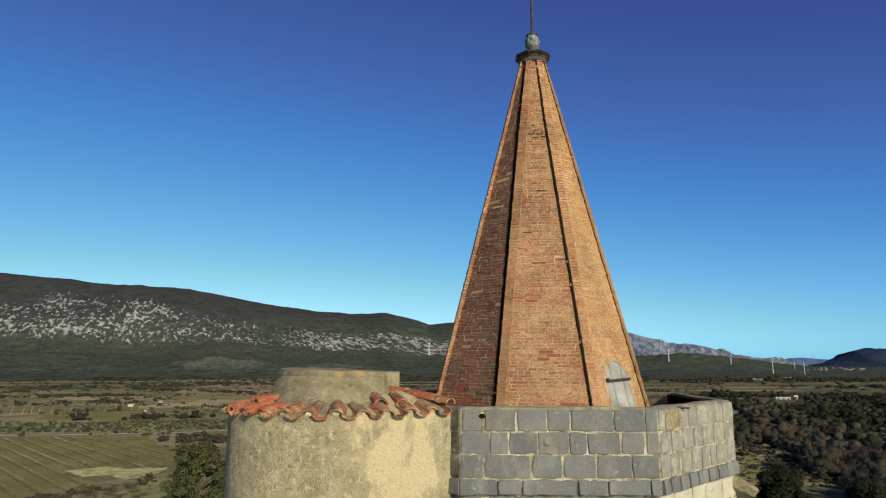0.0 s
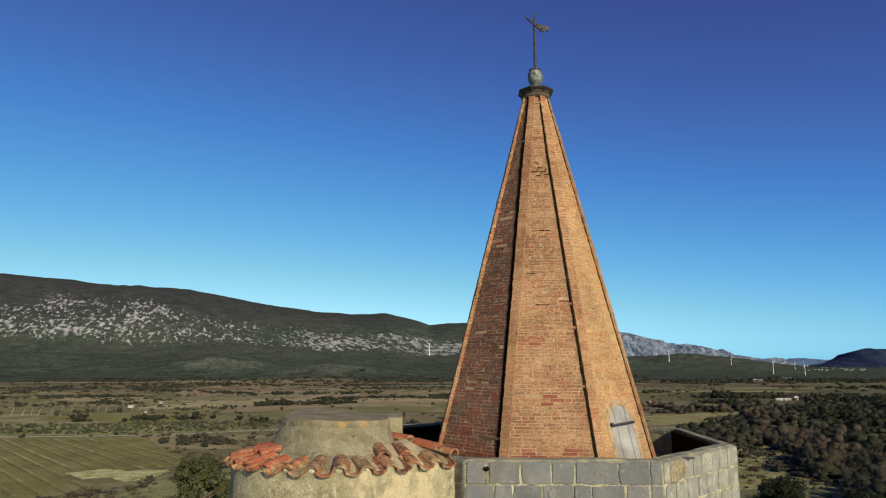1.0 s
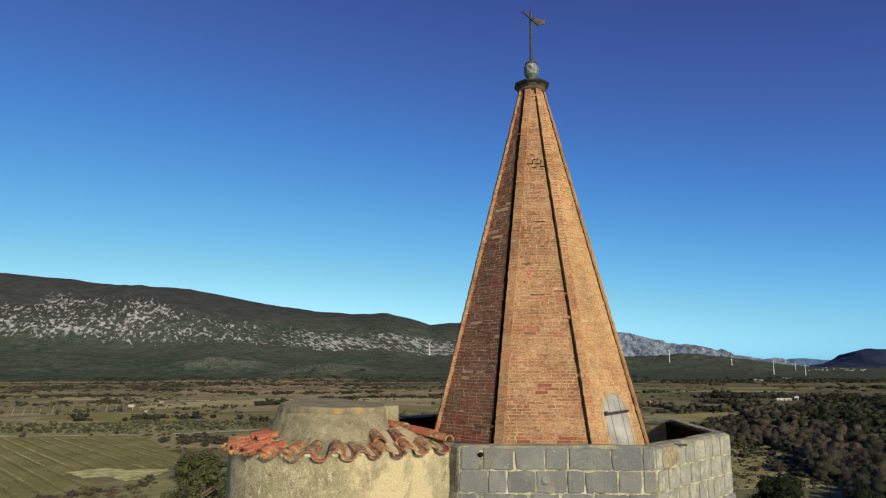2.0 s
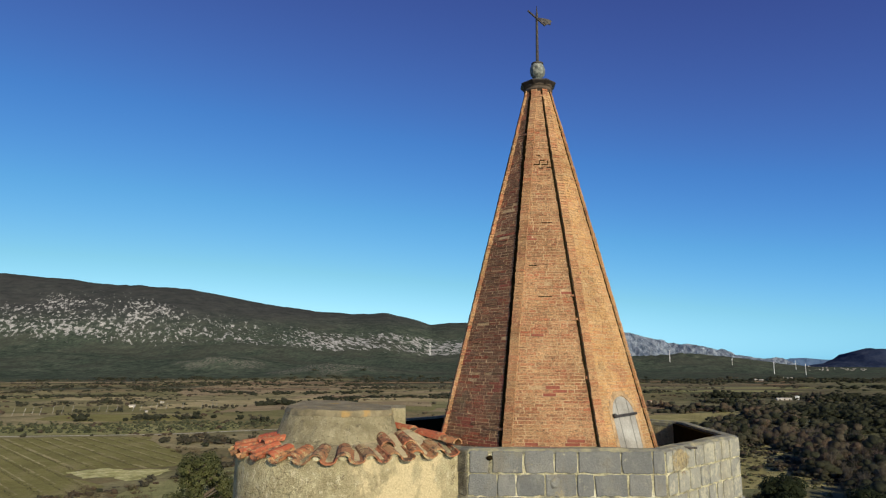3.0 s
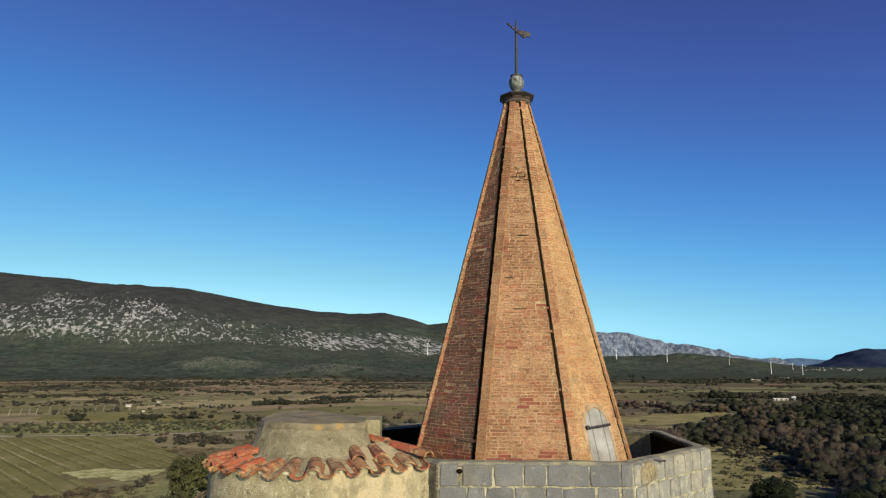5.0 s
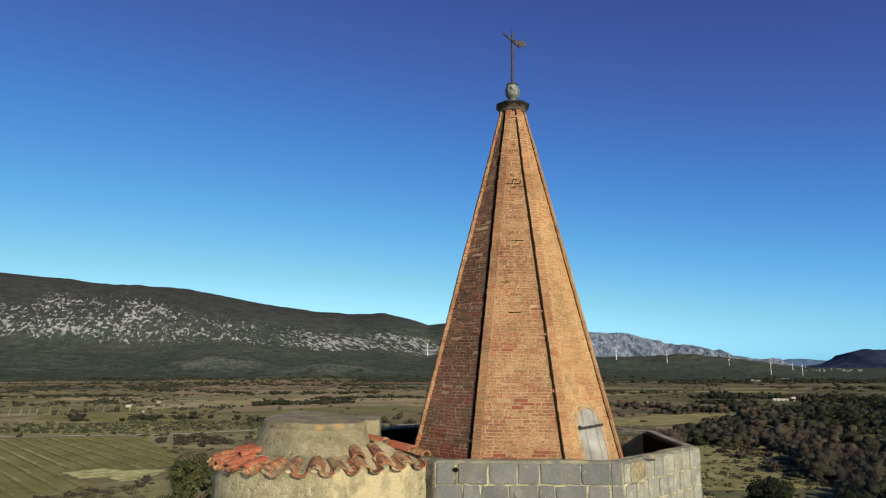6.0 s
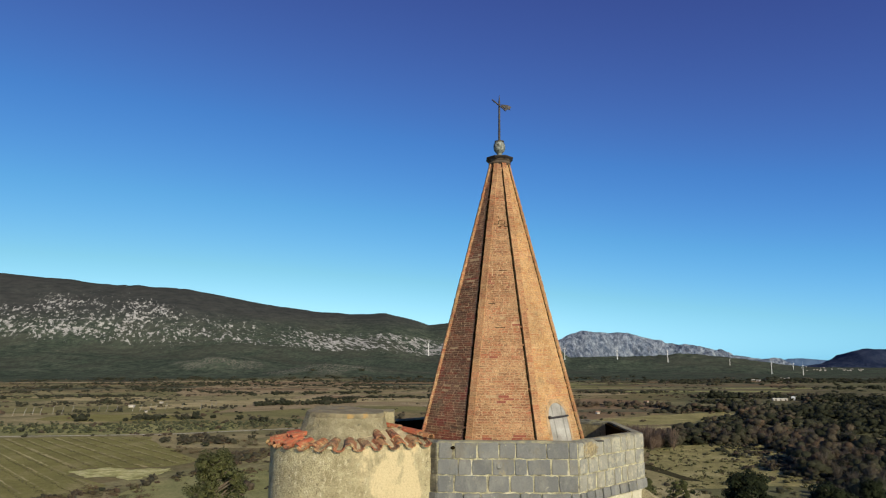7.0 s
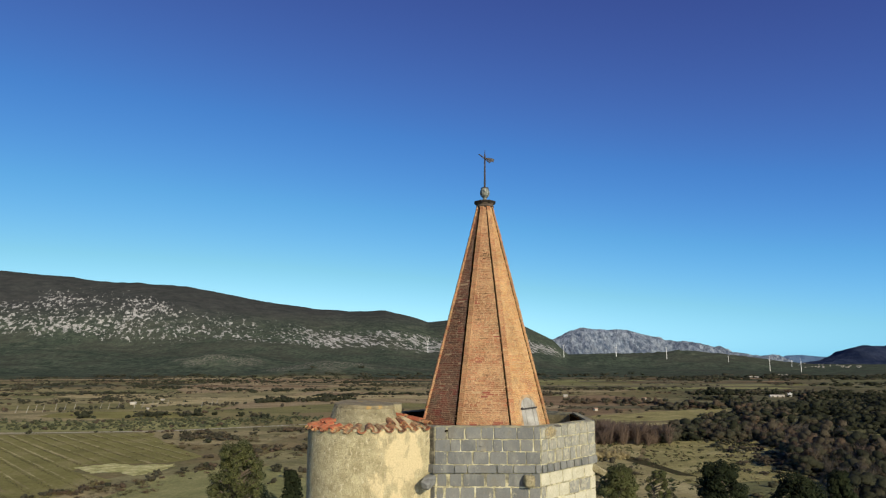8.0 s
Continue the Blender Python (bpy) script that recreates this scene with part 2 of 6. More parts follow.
BRICK_MORTAR = mottled("brick_mortar", [(0.3, (0.24, 0.15, 0.08)), (0.5, (0.40, 0.275, 0.155)), (0.7, (0.52, 0.37, 0.22))], 9, 60, 0.95, 0.9, 0.02)
LIME = mottled("lime_mortar", [(0.34, (0.14, 0.13, 0.10)), (0.47, (0.34, 0.315, 0.20)), (0.56, (0.50, 0.46, 0.30)), (0.68, (0.64, 0.60, 0.44))], 6.5, 45, 0.95, 0.9, 0.03)
PALE_STONE = mottled("pale_stone", [(0.3, (0.38, 0.36, 0.27)), (0.7, (0.52, 0.49, 0.38))], 4, 30)
CAP_M = mottled("lichened_mortar", [(0.3, (0.13, 0.11, 0.064)), (0.5, (0.21, 0.178, 0.11)), (0.6, (0.26, 0.225, 0.14)), (0.67, (0.36, 0.22, 0.05)), (0.74, (0.29, 0.24, 0.13))], 4.0, 26, 0.95, 0.7, 0.02, seed=2.2)
lichened(CAP_M, ((-1.22, 7.78, 32.86), (-0.98, 7.88, 32.86)), (0.36, 0.22, 0.065), 4.2)
DRUM = plaster_material("drum_render", False, 0.72, 0.25)
COPING = mottled("lichened_coping", [(0.3, (0.12, 0.12, 0.105)), (0.46, (0.185, 0.182, 0.15)), (0.56, (0.28, 0.262, 0.17)), (0.7, (0.38, 0.345, 0.21))], 5.0, 35, 0.95, 0.9, 0.02, seed=4.0)
LEAD = mottled("dark_lead", [(0.3, (0.018, 0.015, 0.015)), (0.7, (0.05, 0.04, 0.034))], 9, 60, 0.6)
CAP_STONE = mottled("brown_stone", [(0.3, (0.04, 0.03, 0.023)), (0.7, (0.12, 0.09, 0.065))], 7, 50, 0.8)
ZINC = mottled("weathered_zinc", [(0.36, (0.05, 0.055, 0.05)), (0.5, (0.15, 0.165, 0.15)), (0.64, (0.30, 0.31, 0.27))], 16, 60, 0.55)
IRON = mottled("dark_iron", [(0.3, (0.02, 0.02, 0.022)), (0.7, (0.06, 0.05, 0.045))], 14, 60, 0.6)
WOOD = mottled("weathered_wood", [(0.3, (0.21, 0.20, 0.18)), (0.7, (0.40, 0.39, 0.36))], 3, 50, 0.85)
WHITE = mottled("white_paint", [(0.3, (0.74, 0.74, 0.72)), (0.7, (0.82, 0.82, 0.8))], 0.2, 2.0, 0.5, 0.05)
WALLS = mottled("house_render", [(0.3, (0.38, 0.34, 0.28)), (0.7, (0.56, 0.52, 0.46))], 0.3, 2.0)
ROOFS = mottled("house_roof", [(0.3, (0.36, 0.20, 0.13)), (0.7, (0.46, 0.30, 0.21))], 0.4, 2.0)
POSTS = mottled("grey_post", [(0.3, (0.28, 0.26, 0.22)), (0.7, (0.42, 0.39, 0.34))], 1, 5)


# ---- building helpers ----
def mesh_of(name, verts, faces, material, smooth=False):
    me = bpy.data.meshes.new(name)
    me.from_pydata(verts, [], faces)
    me.materials.append(material)
    if smooth:
        me.polygons.foreach_set("use_smooth", [True] * len(me.polygons))
    me.update()
    return me


def part(name, bm, material, parent=None, label="", smooth=False):
    me = bpy.data.meshes.new(name)
    bmesh.ops.recalc_face_normals(bm, faces=bm.faces[:])
    bm.to_mesh(me)
    bm.free()
    me.materials.append(material)
    if smooth:
        me.polygons.foreach_set("use_smooth", [True] * len(me.polygons))
    ob = new(name, me)
    ob.parent = parent
    return tagged(ob, label)


def base(name, label, category, at=(0, 0, 0), group="", kind=""):
    e = new(name)
    e.matrix_world = Matrix.Translation(at)
    return tagged(e, label, category, group, kind)


def add_box(bm, m, sx, sy, sz, bevel=0.0):
    r = bmesh.ops.create_cube(bm, size=1.0, matrix=m @ Matrix.Diagonal((sx, sy, sz, 1)))
    if bevel:
        es = {e for v in r["verts"] for e in v.link_edges}
        bmesh.ops.bevel(bm, geom=list(es), offset=bevel, segments=1, affect="EDGES")
    return r


def add_tube(bm, a, b, r0, r1, seg=8):
    a, b = Vector(a), Vector(b)
    q = (b - a).to_track_quat("Z", "Y").to_matrix().to_4x4()
    bmesh.ops.create_cone(bm, cap_ends=True, segments=seg, radius1=r0, radius2=r1, depth=(b - a).length, matrix=Matrix.Translation((a + b) / 2) @ q)


def add_lathe(bm, profile, seg=24, at=(0, 0, 0), turn=0.0):
    rings = []
    for r, z in profile:
        rings.append([bm.verts.new((at[0] + r * math.cos(turn + 2 * math.pi * i / seg), at[1] + r * math.sin(turn + 2 * math.pi * i / seg), at[2] + z)) for i in range(seg)])
    for lo, hi in zip(rings, rings[1:]):
        for i in range(seg):
            bm.faces.new((lo[i], lo[(i + 1) % seg], hi[(i + 1) % seg], hi[i]))
    bm.faces.new(rings[0][::-1])
    bm.faces.new(rings[-1])


CUBE = np.array([(-1, -1, -1), (1, -1, -1), (1, 1, -1), (-1, 1, -1), (-1, -1, 1), (1, -1, 1), (1, 1, 1), (-1, 1, 1)], float) / 2
CUBE_F = [(0, 3, 2, 1), (4, 5, 6, 7), (0, 1, 5, 4), (1, 2, 6, 5), (2, 3, 7, 6), (3, 0, 4, 7)]


class Pile:
    """Loose pieces gathered into one mesh."""
    def __init__(self):
        self.v, self.f, self.n = [], [], 0

    def add(self, verts, faces):
        self.v.extend(map(tuple, verts))
        self.f.extend(tuple(i + self.n for i in f) for f in faces)
        self.n += len(verts)

    def make(self, name, material, smooth=False):
        return mesh_of(name, self.v, self.f, material, smooth)


# ---- the land ----
def vnoise(x, y, seed=0):
    """Smooth lattice noise in [-1, 1] for arrays."""
    xi, yi = np.floor(x).astype(np.int64), np.floor(y).astype(np.int64)
    fx, fy = x - xi, y - yi
    fx, fy = fx * fx * (3 - 2 * fx), fy * fy * (3 - 2 * fy)

    def h(a, b):
        k = (a * 374761393 + b * 668265263 + seed * 974711) & 0x7FFFFFFF
        k = ((k ^ (k >> 13)) * 1274126177) & 0x7FFFFFFF
        return ((k ^ (k >> 16)) & 0xFFFF) / 32767.5 - 1
    return (h(xi, yi) * (1 - fx) + h(xi + 1, yi) * fx) * (1 - fy) + (h(xi, yi + 1) * (1 - fx) + h(xi + 1, yi + 1) * fx) * fy


def octaves(x, y, n=5, seed=0, gain=0.5):
    s, a = 0, 1.0
    for i in range(n):
        s, a = s + a * vnoise(x * 2 ** i, y * 2 ** i, seed + i * 17), a * gain
    return s


def step(x, a, b):
    t = np.clip((x - a) / (b - a), 0, 1)
    return t * t * (3 - 2 * t)


# crest of the long limestone ridge: sideways slope x / y, and height over the valley where y = 3200
CREST = ((-1.2, 520), (-0.68, 463), (-0.593, 437), (-0.505, 407), (-0.392, 385), (-0.288, 318), (-0.192, 274), (-0.141, 260), (-0.085, 266),
         (-0.038, 228), (-0.021, 208), (0.009, 219), (0.065, 217), (0.121, 195), (0.167, 124), (0.19, 50), (0.31, 25), (0.353, 33), (0.437, 17), (0.52, 3), (1.0, 0))


def land(x, y):
    """Height of the ground, how rocky it is and how much scrub covers it."""
    r = np.hypot(x, y)
    yy = np.maximum(y, 1.0)
    m = np.where(y > 1, np.clip(x / yy, -1.2, 1.0), np.where(x > 0, 1.0, -1.2))
    top = np.interp(m, [c[0] for c in CREST], [c[1] for c in CREST])
    s = np.clip((yy - 1450) / 1750, 0, 1)
    g = 0.55 * s ** 1.15 + 0.45 * step(s, 0.25, 0.95)
    g = np.where(yy > 3200, 1 - 0.35 * step(yy, 3200, 4600), g)
    fold = octaves(x / 420 + y / 900, y / 520, 5, 3)
    hill = top * (g + 0.055 * fold * np.sin(np.pi * np.clip(s, 0, 1)) ** 0.8) + 0.008 * top * step(s, 0.02, 0.4) * octaves(x / 60, y / 80, 3, 8)
    knoll = 24 * np.exp(-((x + 262) / 120) ** 2 - ((y - 1520) / 120) ** 2) + 22 * np.exp(-((x + 575) / 120) ** 2 - ((y - 1700) / 120) ** 2) + 42 * np.exp(-((x - 1000) / 420) ** 2 - ((y - 2700) / 300) ** 2) + 30 * np.exp(-((x - 560) / 170) ** 2 - ((y - 2150) / 120) ** 2) + 16 * np.exp(-((x - 900) / 200) ** 2 - ((y - 2050) / 110) ** 2)
    plain = step(r, 1000, 1500) * 1.6 * octaves(x / 210, y / 210, 4, 5)
    mound = 15 * (1 - step(r, 42, 120)) + 0.25 * octaves(x / 9, y / 9, 3, 2) * (1 - step(r, 100, 160))
    high = step(m, -0.66, -0.58) * (1 - step(m, -0.47, -0.38))
    rocky = step(g, 0.19, 0.29) * (1 - step(g, 0.46 + 0.14 * high, 0.70 + 0.22 * high)) * step(m, 0.20, 0.165) * (yy < 3200)
    rocky = rocky * (1 + 0.5 * step(m, -0.26, -0.14))
    rocky = rocky * (1 + 0.08 * high)
    rocky = np.maximum(rocky, 0.3 * step(m, 0.03, 0.07) * (1 - step(m, 0.17, 0.20)) * step(g, 0.30, 0.45) * (yy < 3230))
    stony = step(knoll * (1 + 0.9 * octaves(x / 60, y / 60, 4, 91)), 8, 15) * (x < 0)
    scrub = np.maximum(step(yy + 230 * octaves(x / 240, y / 120, 5, 71), 930, 1160), step(m, 0.28, 0.4) * step(r, 120, 260) * 0.5)
    return hill + knoll * (1 + 0.12 * octaves(x / 30, y / 30, 3, 6)) + plain + mound, rocky, scrub, stony


def ground_material():
    m, n, l, b = mat("valley_ground", 1.0)
    b.inputs["Specular IOR Level"].default_value = 0.0
    geo, mp, vor = n.new("ShaderNodeNewGeometry"), n.new("ShaderNodeMapping"), n.new("ShaderNodeTexVoronoi")
    mp.inputs["Rotation"].default_value, mp.inputs["Scale"].default_value = (0, 0, 0.35), (1 / 130, 1 / 85, 0.0001)
    l.new(geo.outputs["Position"], mp.inputs["Vector"])
    l.new(mp.outputs[0], vor.inputs["Vector"])
    vor.inputs["Scale"].default_value = 1.0
    sep = n.new("ShaderNodeSeparateColor")
    l.new(vor.outputs["Color"], sep.inputs[0])
    fields = ramp(n, l, sep.outputs[0], [(0.0, (0.175, 0.15, 0.082)), (0.25, (0.28, 0.22, 0.135)), (0.45, (0.20, 0.20, 0.088)), (0.65, (0.35, 0.29, 0.18)), (0.85, (0.165, 0.175, 0.08)), (1.0, (0.38, 0.32, 0.20))])
    mott = noise_at(n, l, 0.035, 7, 0.65)
    fields = mix(n, l, gate(n, l, mott, 0.43, 0.60, 0.8), fields, (0.155, 0.152, 0.081))
    fine = noise_at(n, l, 0.5, 6, 0.7)
    fields = mix(n, l, 0.7, fields, ramp(n, l, fine, [(0.3, (0.55, 0.55, 0.5)), (0.7, (1.4, 1.35, 1.25))]), "MULTIPLY")
    rock_a, scrub_a = n.new("ShaderNodeAttribute"), n.new("ShaderNodeAttribute")
    rock_a.attribute_name, scrub_a.attribute_name = "rocky", "scrub"
    tuft = noise_at(n, l, 0.02, 8, 0.72, seed=2.0)
    scrub = ramp(n, l, tuft, [(0.3, (0.029, 0.041, 0.032)), (0.5, (0.054, 0.070, 0.052)), (0.62, (0.077, 0.091, 0.068)), (0.75, (0.12, 0.12, 0.09))])
    scrub = mix(n, l, 0.8, scrub, ramp(n, l, noise_at(n, l, 0.11, 7, 0.75, (1, 0.4, 1), seed=51.0), [(0.38, (0.6, 0.6, 0.6)), (0.5, (1, 1, 1)), (0.64, (1.6, 1.55, 1.45))]), "MULTIPLY")
    brown = gate(n, l, noise_at(n, l, 0.003, 5, 0.6, seed=11.0), 0.47, 0.60, 0.40)
    scrub = mix(n, l, brown, scrub, (0.066, 0.064, 0.052))
    sepz = n.new("ShaderNodeSeparateXYZ")
    l.new(geo.outputs["Position"], sepz.inputs[0])
    heath = gate(n, l, sepz.outputs["Z"], 110, 250, 0.85)
    scrub = mix(n, l, heath, scrub, ramp(n, l, tuft, [(0.35, (0.033, 0.0345, 0.036)), (0.65, (0.056, 0.0565, 0.057))]))
    c = mix(n, l, scrub_a.outputs["Fac"], fields, scrub)
    # limestone beds run aslant down the slope
    turn, smap, btex = n.new("ShaderNodeVectorRotate"), n.new("ShaderNodeMapping"), n.new("ShaderNodeTexNoise")
    turn.rotation_type, turn.inputs["Angle"].default_value = "Z_AXIS", radians(-24)
    smap.inputs["Scale"].default_value, smap.inputs["Location"].default_value = (1.25, 0.30, 1.1), (21, 7, 3)
    btex.inputs["Scale"].default_value, btex.inputs["Detail"].default_value, btex.inputs["Roughness"].default_value = 0.058, 9, 0.70
    l.new(geo.outputs["Position"], turn.inputs["Vector"])
    l.new(turn.outputs[0], smap.inputs["Vector"])
    l.new(smap.outputs[0], btex.inputs["Vector"])
    band = btex.outputs["Fac"]
    where = noise_at(n, l, 0.0035, 4, 0.6, seed=31.0)
    add = n.new("ShaderNodeMath")
    add.operation = "ADD"
    l.new(band, add.inputs[0])
    l.new(times(n, l, where, 0.33), add.inputs[1])
    add2, cap1 = n.new("ShaderNodeMath"), n.new("ShaderNodeMath")
    add2.operation, cap1.operation, cap1.inputs[1].default_value = "ADD", "MINIMUM", 1.0
    l.new(add.outputs[0], add2.inputs[0])
    l.new(times(n, l, rock_a.outputs["Fac"], 0.12), add2.inputs[1])
    l.new(rock_a.outputs["Fac"], cap1.inputs[0])
    rock = times(n, l, cap1.outputs[0], gate(n, l, add2.outputs[0], 0.835, 0.868))
    stone = ramp(n, l, noise_at(n, l, 0.05, 5, 0.7, seed=5.0), [(0.3, (0.19, 0.19, 0.18)), (0.6, (0.43, 0.42, 0.40))])
    c = mix(n, l, rock, c, stone)
    stony_a = n.new("ShaderNodeAttribute")
    stony_a.attribute_name = "stony"
    c = mix(n, l, times(n, l, stony_a.outputs["Fac"], gate(n, l, noise_at(n, l, 0.17, 8, 0.8, seed=41.0), 0.49, 0.56, 0.8)), c, (0.20, 0.185, 0.15))
    l.new(c, b.inputs["Base Color"])
    bump(n, l, b, tuft, 0.7, 6.0)
    return m


GROUND = ground_material()


def polar_sheet(angles, radii):
    a, r = np.meshgrid(angles, radii, indexing="ij")
    return r * np.sin(a), r * np.cos(a)


def build_ground():
    front = np.linspace(-0.78, 0.78, 430)
    back = np.linspace(0.78, 2 * math.pi - 0.78, 42)[1:-1]
    ang = np.concatenate([front, back])
    rad = np.concatenate([np.geomspace(3, 1450, 90), np.linspace(1470, 3260, 105), np.linspace(3320, 4900, 14)])
    x, y = polar_sheet(ang, rad)
    z, rocky, scrub, stony = land(x, y)
    na, nr = x.shape
    idx = np.arange(na * nr).reshape(na, nr)
    nxt = np.roll(idx, -1, axis=0)
    quads = np.stack([idx[:, :-1], idx[:, 1:], nxt[:, 1:], nxt[:, :-1]], -1).reshape(-1, 4)
    co = np.stack([x, y, z], -1).reshape(-1, 3)
    me = mesh_of("ground", co.tolist(), quads.tolist() + [idx[:, 0].tolist()], GROUND, True)
    for name, val in (("rocky", rocky), ("scrub", scrub), ("stony", stony)):
        me.attributes.new(name, "FLOAT", "POINT").data.foreach_set("value", val.reshape(-1).astype(np.float32))
    tagged(new("ground", me), "dry brown and olive valley floor rising to scrubby hills", "ground", kind="structure")


build_ground()


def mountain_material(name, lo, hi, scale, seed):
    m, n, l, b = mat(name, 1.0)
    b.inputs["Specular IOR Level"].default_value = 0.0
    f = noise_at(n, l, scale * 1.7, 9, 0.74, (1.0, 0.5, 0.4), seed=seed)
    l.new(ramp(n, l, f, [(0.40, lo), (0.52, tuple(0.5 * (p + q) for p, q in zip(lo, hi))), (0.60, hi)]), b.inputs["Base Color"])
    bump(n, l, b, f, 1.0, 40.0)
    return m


def build_mountain(name, label, profile, y0, depth, material, seed, rough):
    """A far ridge: profile holds the sideways slope x / y and the crest's height."""
    ms = np.linspace(profile[0][0], profile[-1][0], 260)
    top = np.interp(ms, [p[0] for p in profile], [p[1] for p in profile])
    top = top + rough * 6 * octaves(ms * 60, ms * 0, 4, seed)
    s = np.concatenate([np.linspace(0, 1, 36), [1.12, 1.3]])
    mm, ss = np.meshgrid(ms, s, indexing="ij")
    y = y0 + depth * ss
    x = mm * (y0 + depth)
    g = np.where(ss <= 1, 0.45 * ss + 0.55 * step(ss, 0.2, 0.95), 1 - 0.5 * (ss - 1))
    z = top[:, None] * g + rough * 40 * octaves(x / 95 + y / 300, y / 260, 5, seed + 4, 0.6) * np.sin(np.pi * np.clip(ss, 0, 1)) - 14 * (1 - np.clip(ss * 6, 0, 1))
    na, nr = x.shape
    idx = np.arange(na * nr).reshape(na, nr)
    quads = np.stack([idx[:-1, :-1], idx[1:, :-1], idx[1:, 1:], idx[:-1, 1:]], -1).reshape(-1, 4)
    me = mesh_of(name, np.stack([x, y, z], -1).reshape(-1, 3).tolist(), quads.tolist(), material, True)
    tagged(new(name, me), label, "mountain", kind="structure")


# aerial haze, and the headland's shade, are mixed into these base colours
HAZY_ROCK = mountain_material("hazy_limestone", (0.085, 0.12, 0.185), (0.37, 0.42, 0.49), 0.02, 3.0)
HAZE_BLUE = mountain_material("haze_blue_hill", (0.10, 0.17, 0.29), (0.13, 0.20, 0.32), 0.01, 5.0)
SHADE_BLUE = mountain_material("shade_and_haze_hill", (0.022, 0.034, 0.075), (0.05, 0.065, 0.11), 0.01, 8.0)
build_mountain("backdrop_limestone", "limestone mountain far down the valley, blue haze in its colour", ((0.12, 60), (0.171, 165), (0.193, 222), (0.21, 242), (0.236, 230), (0.279, 230), (0.304, 196), (0.337, 162), (0.388, 143),
               (0.405, 105), (0.418, 124), (0.438, 78), (0.472, 48), (0.501, 25), (0.53, 5)), 4050, 450, HAZY_ROCK, 40, 1.0)
build_mountain("backdrop_ridge", "ridge at the valley's end, coloured blue for haze", ((0.49, 0), (0.501, 25), (0.519, 56), (0.54, 59), (0.582, 44), (0.607, 25), (0.64, 10)), 4450, 150, HAZE_BLUE, 50, 0.15)
build_mountain("backdrop_headland", "mountain closing the valley, shade and haze in its dark blue", ((0.54, 0), (0.556, 3), (0.59, 33), (0.605, 62), (0.613, 92), (0.62, 96), (0.635, 116), (0.667, 110), (0.75, 170), (0.9, 210), (1.2, 190)), 3650, 450, SHADE_BLUE, 60, 0.4)

# ---- the tower ----
CH = 33.0                                   # height of the eye at the start; the tower's levels are given from it
TX, TY, TR, TTURN = 1.333, 10.154, 2.78, radians(-1.6)
TOWER_TOP = CH - 0.525
GROUND_AT_TOWER = 14.5


def corner(k, radius):
    a = radians(-22.5 + 45 * k) + TTURN
    skew = {1: 0.075, 2: -0.01, 3: 0.02}.get(k % 8, 0.0)       # the octagon is not quite regular
    return Vector((TX + skew + radius * math.sin(a), TY - radius * math.cos(a), 0))


def prism(bm, lower, upper, z0, z1, cap=True):
    a = [bm.verts.new((p.x, p.y, z0(p) if callable(z0) else z0)) for p in lower]
    b = [bm.verts.new((p.x, p.y, z1(p) if callable(z1) else z1)) for p in upper]
    for i in range(len(a)):
        j = (i + 1) % len(a)
        bm.faces.new((a[i], b[i], b[j], a[j]))
    bm.faces.new(a)
    if cap:
        bm.faces.new(b[::-1])


def ring_prism(bm, r_out, r_in, z0, z1):
    rings = []
    for r, z in ((r_out, z0), (r_out, z1), (r_in, z1), (r_in, z0)):
        rings.append([bm.verts.new((*corner(k, r).xy, z)) for k in range(8)])
    for a, b in zip(rings, rings[1:] + rings[:1]):
        for k in range(8):
            bm.faces.new((a[k], a[(k + 1) % 8], b[(k + 1) % 8], b[k]))


def block_mesh(w, h, d, rng, chamfer=0.007, bulge=0.004, slope=0.0):
    """A rough-faced stone with a ragged outline: x along the wall, y out of it, z up."""
    n = 7
    rim = [(-1 + 2 * i / n, -1) for i in range(n)] + [(1, -1), (1, 0), (1, 1)] + [(1 - 2 * i / n, 1) for i in range(1, n + 1)] + [(-1, 0)]
    ease = min(1.0, w / 0.3)
    rough = [(rng.uniform(-0.010, 0.006) * ease, rng.uniform(-0.010, 0.008) * ease) for _ in rim]
    v = []
    for yy, ins in ((-d, 0.004), (0.0, 0.0), (bulge, chamfer)):
        for (x, z), (jx, jz) in zip(rim, rough):
            out = yy + (rng.uniform(-0.003, 0.003) if yy >= 0 else 0) - (slope if z > 0 and yy >= 0 else 0)
            cut = 0.8 if abs(x) == 1 and abs(z) == 1 else 0.0
            v.append((x * (w / 2 - ins - cut * 0.006) + jx, out, z * (h / 2 - ins - cut * 0.006) + jz))
    k = len(rim)
    f = [tuple(range(k))[::-1], tuple(range(2 * k, 3 * k))]
    for a in (0, k):
        f += [(a + i, a + (i + 1) % k, a + k + (i + 1) % k, a + k + i) for i in range(k)]
    return v, f


FRONT_JOINTS = ((0.115, 0.29, 0.44, 0.56, 0.78, 0.935), (0.15, 0.245, 0.39, 0.55, 0.64, 0.805, 0.935), (0.115, 0.36, 0.515, 0.685, 0.86), (0.19, 0.31, 0.585, 0.735, 0.94))


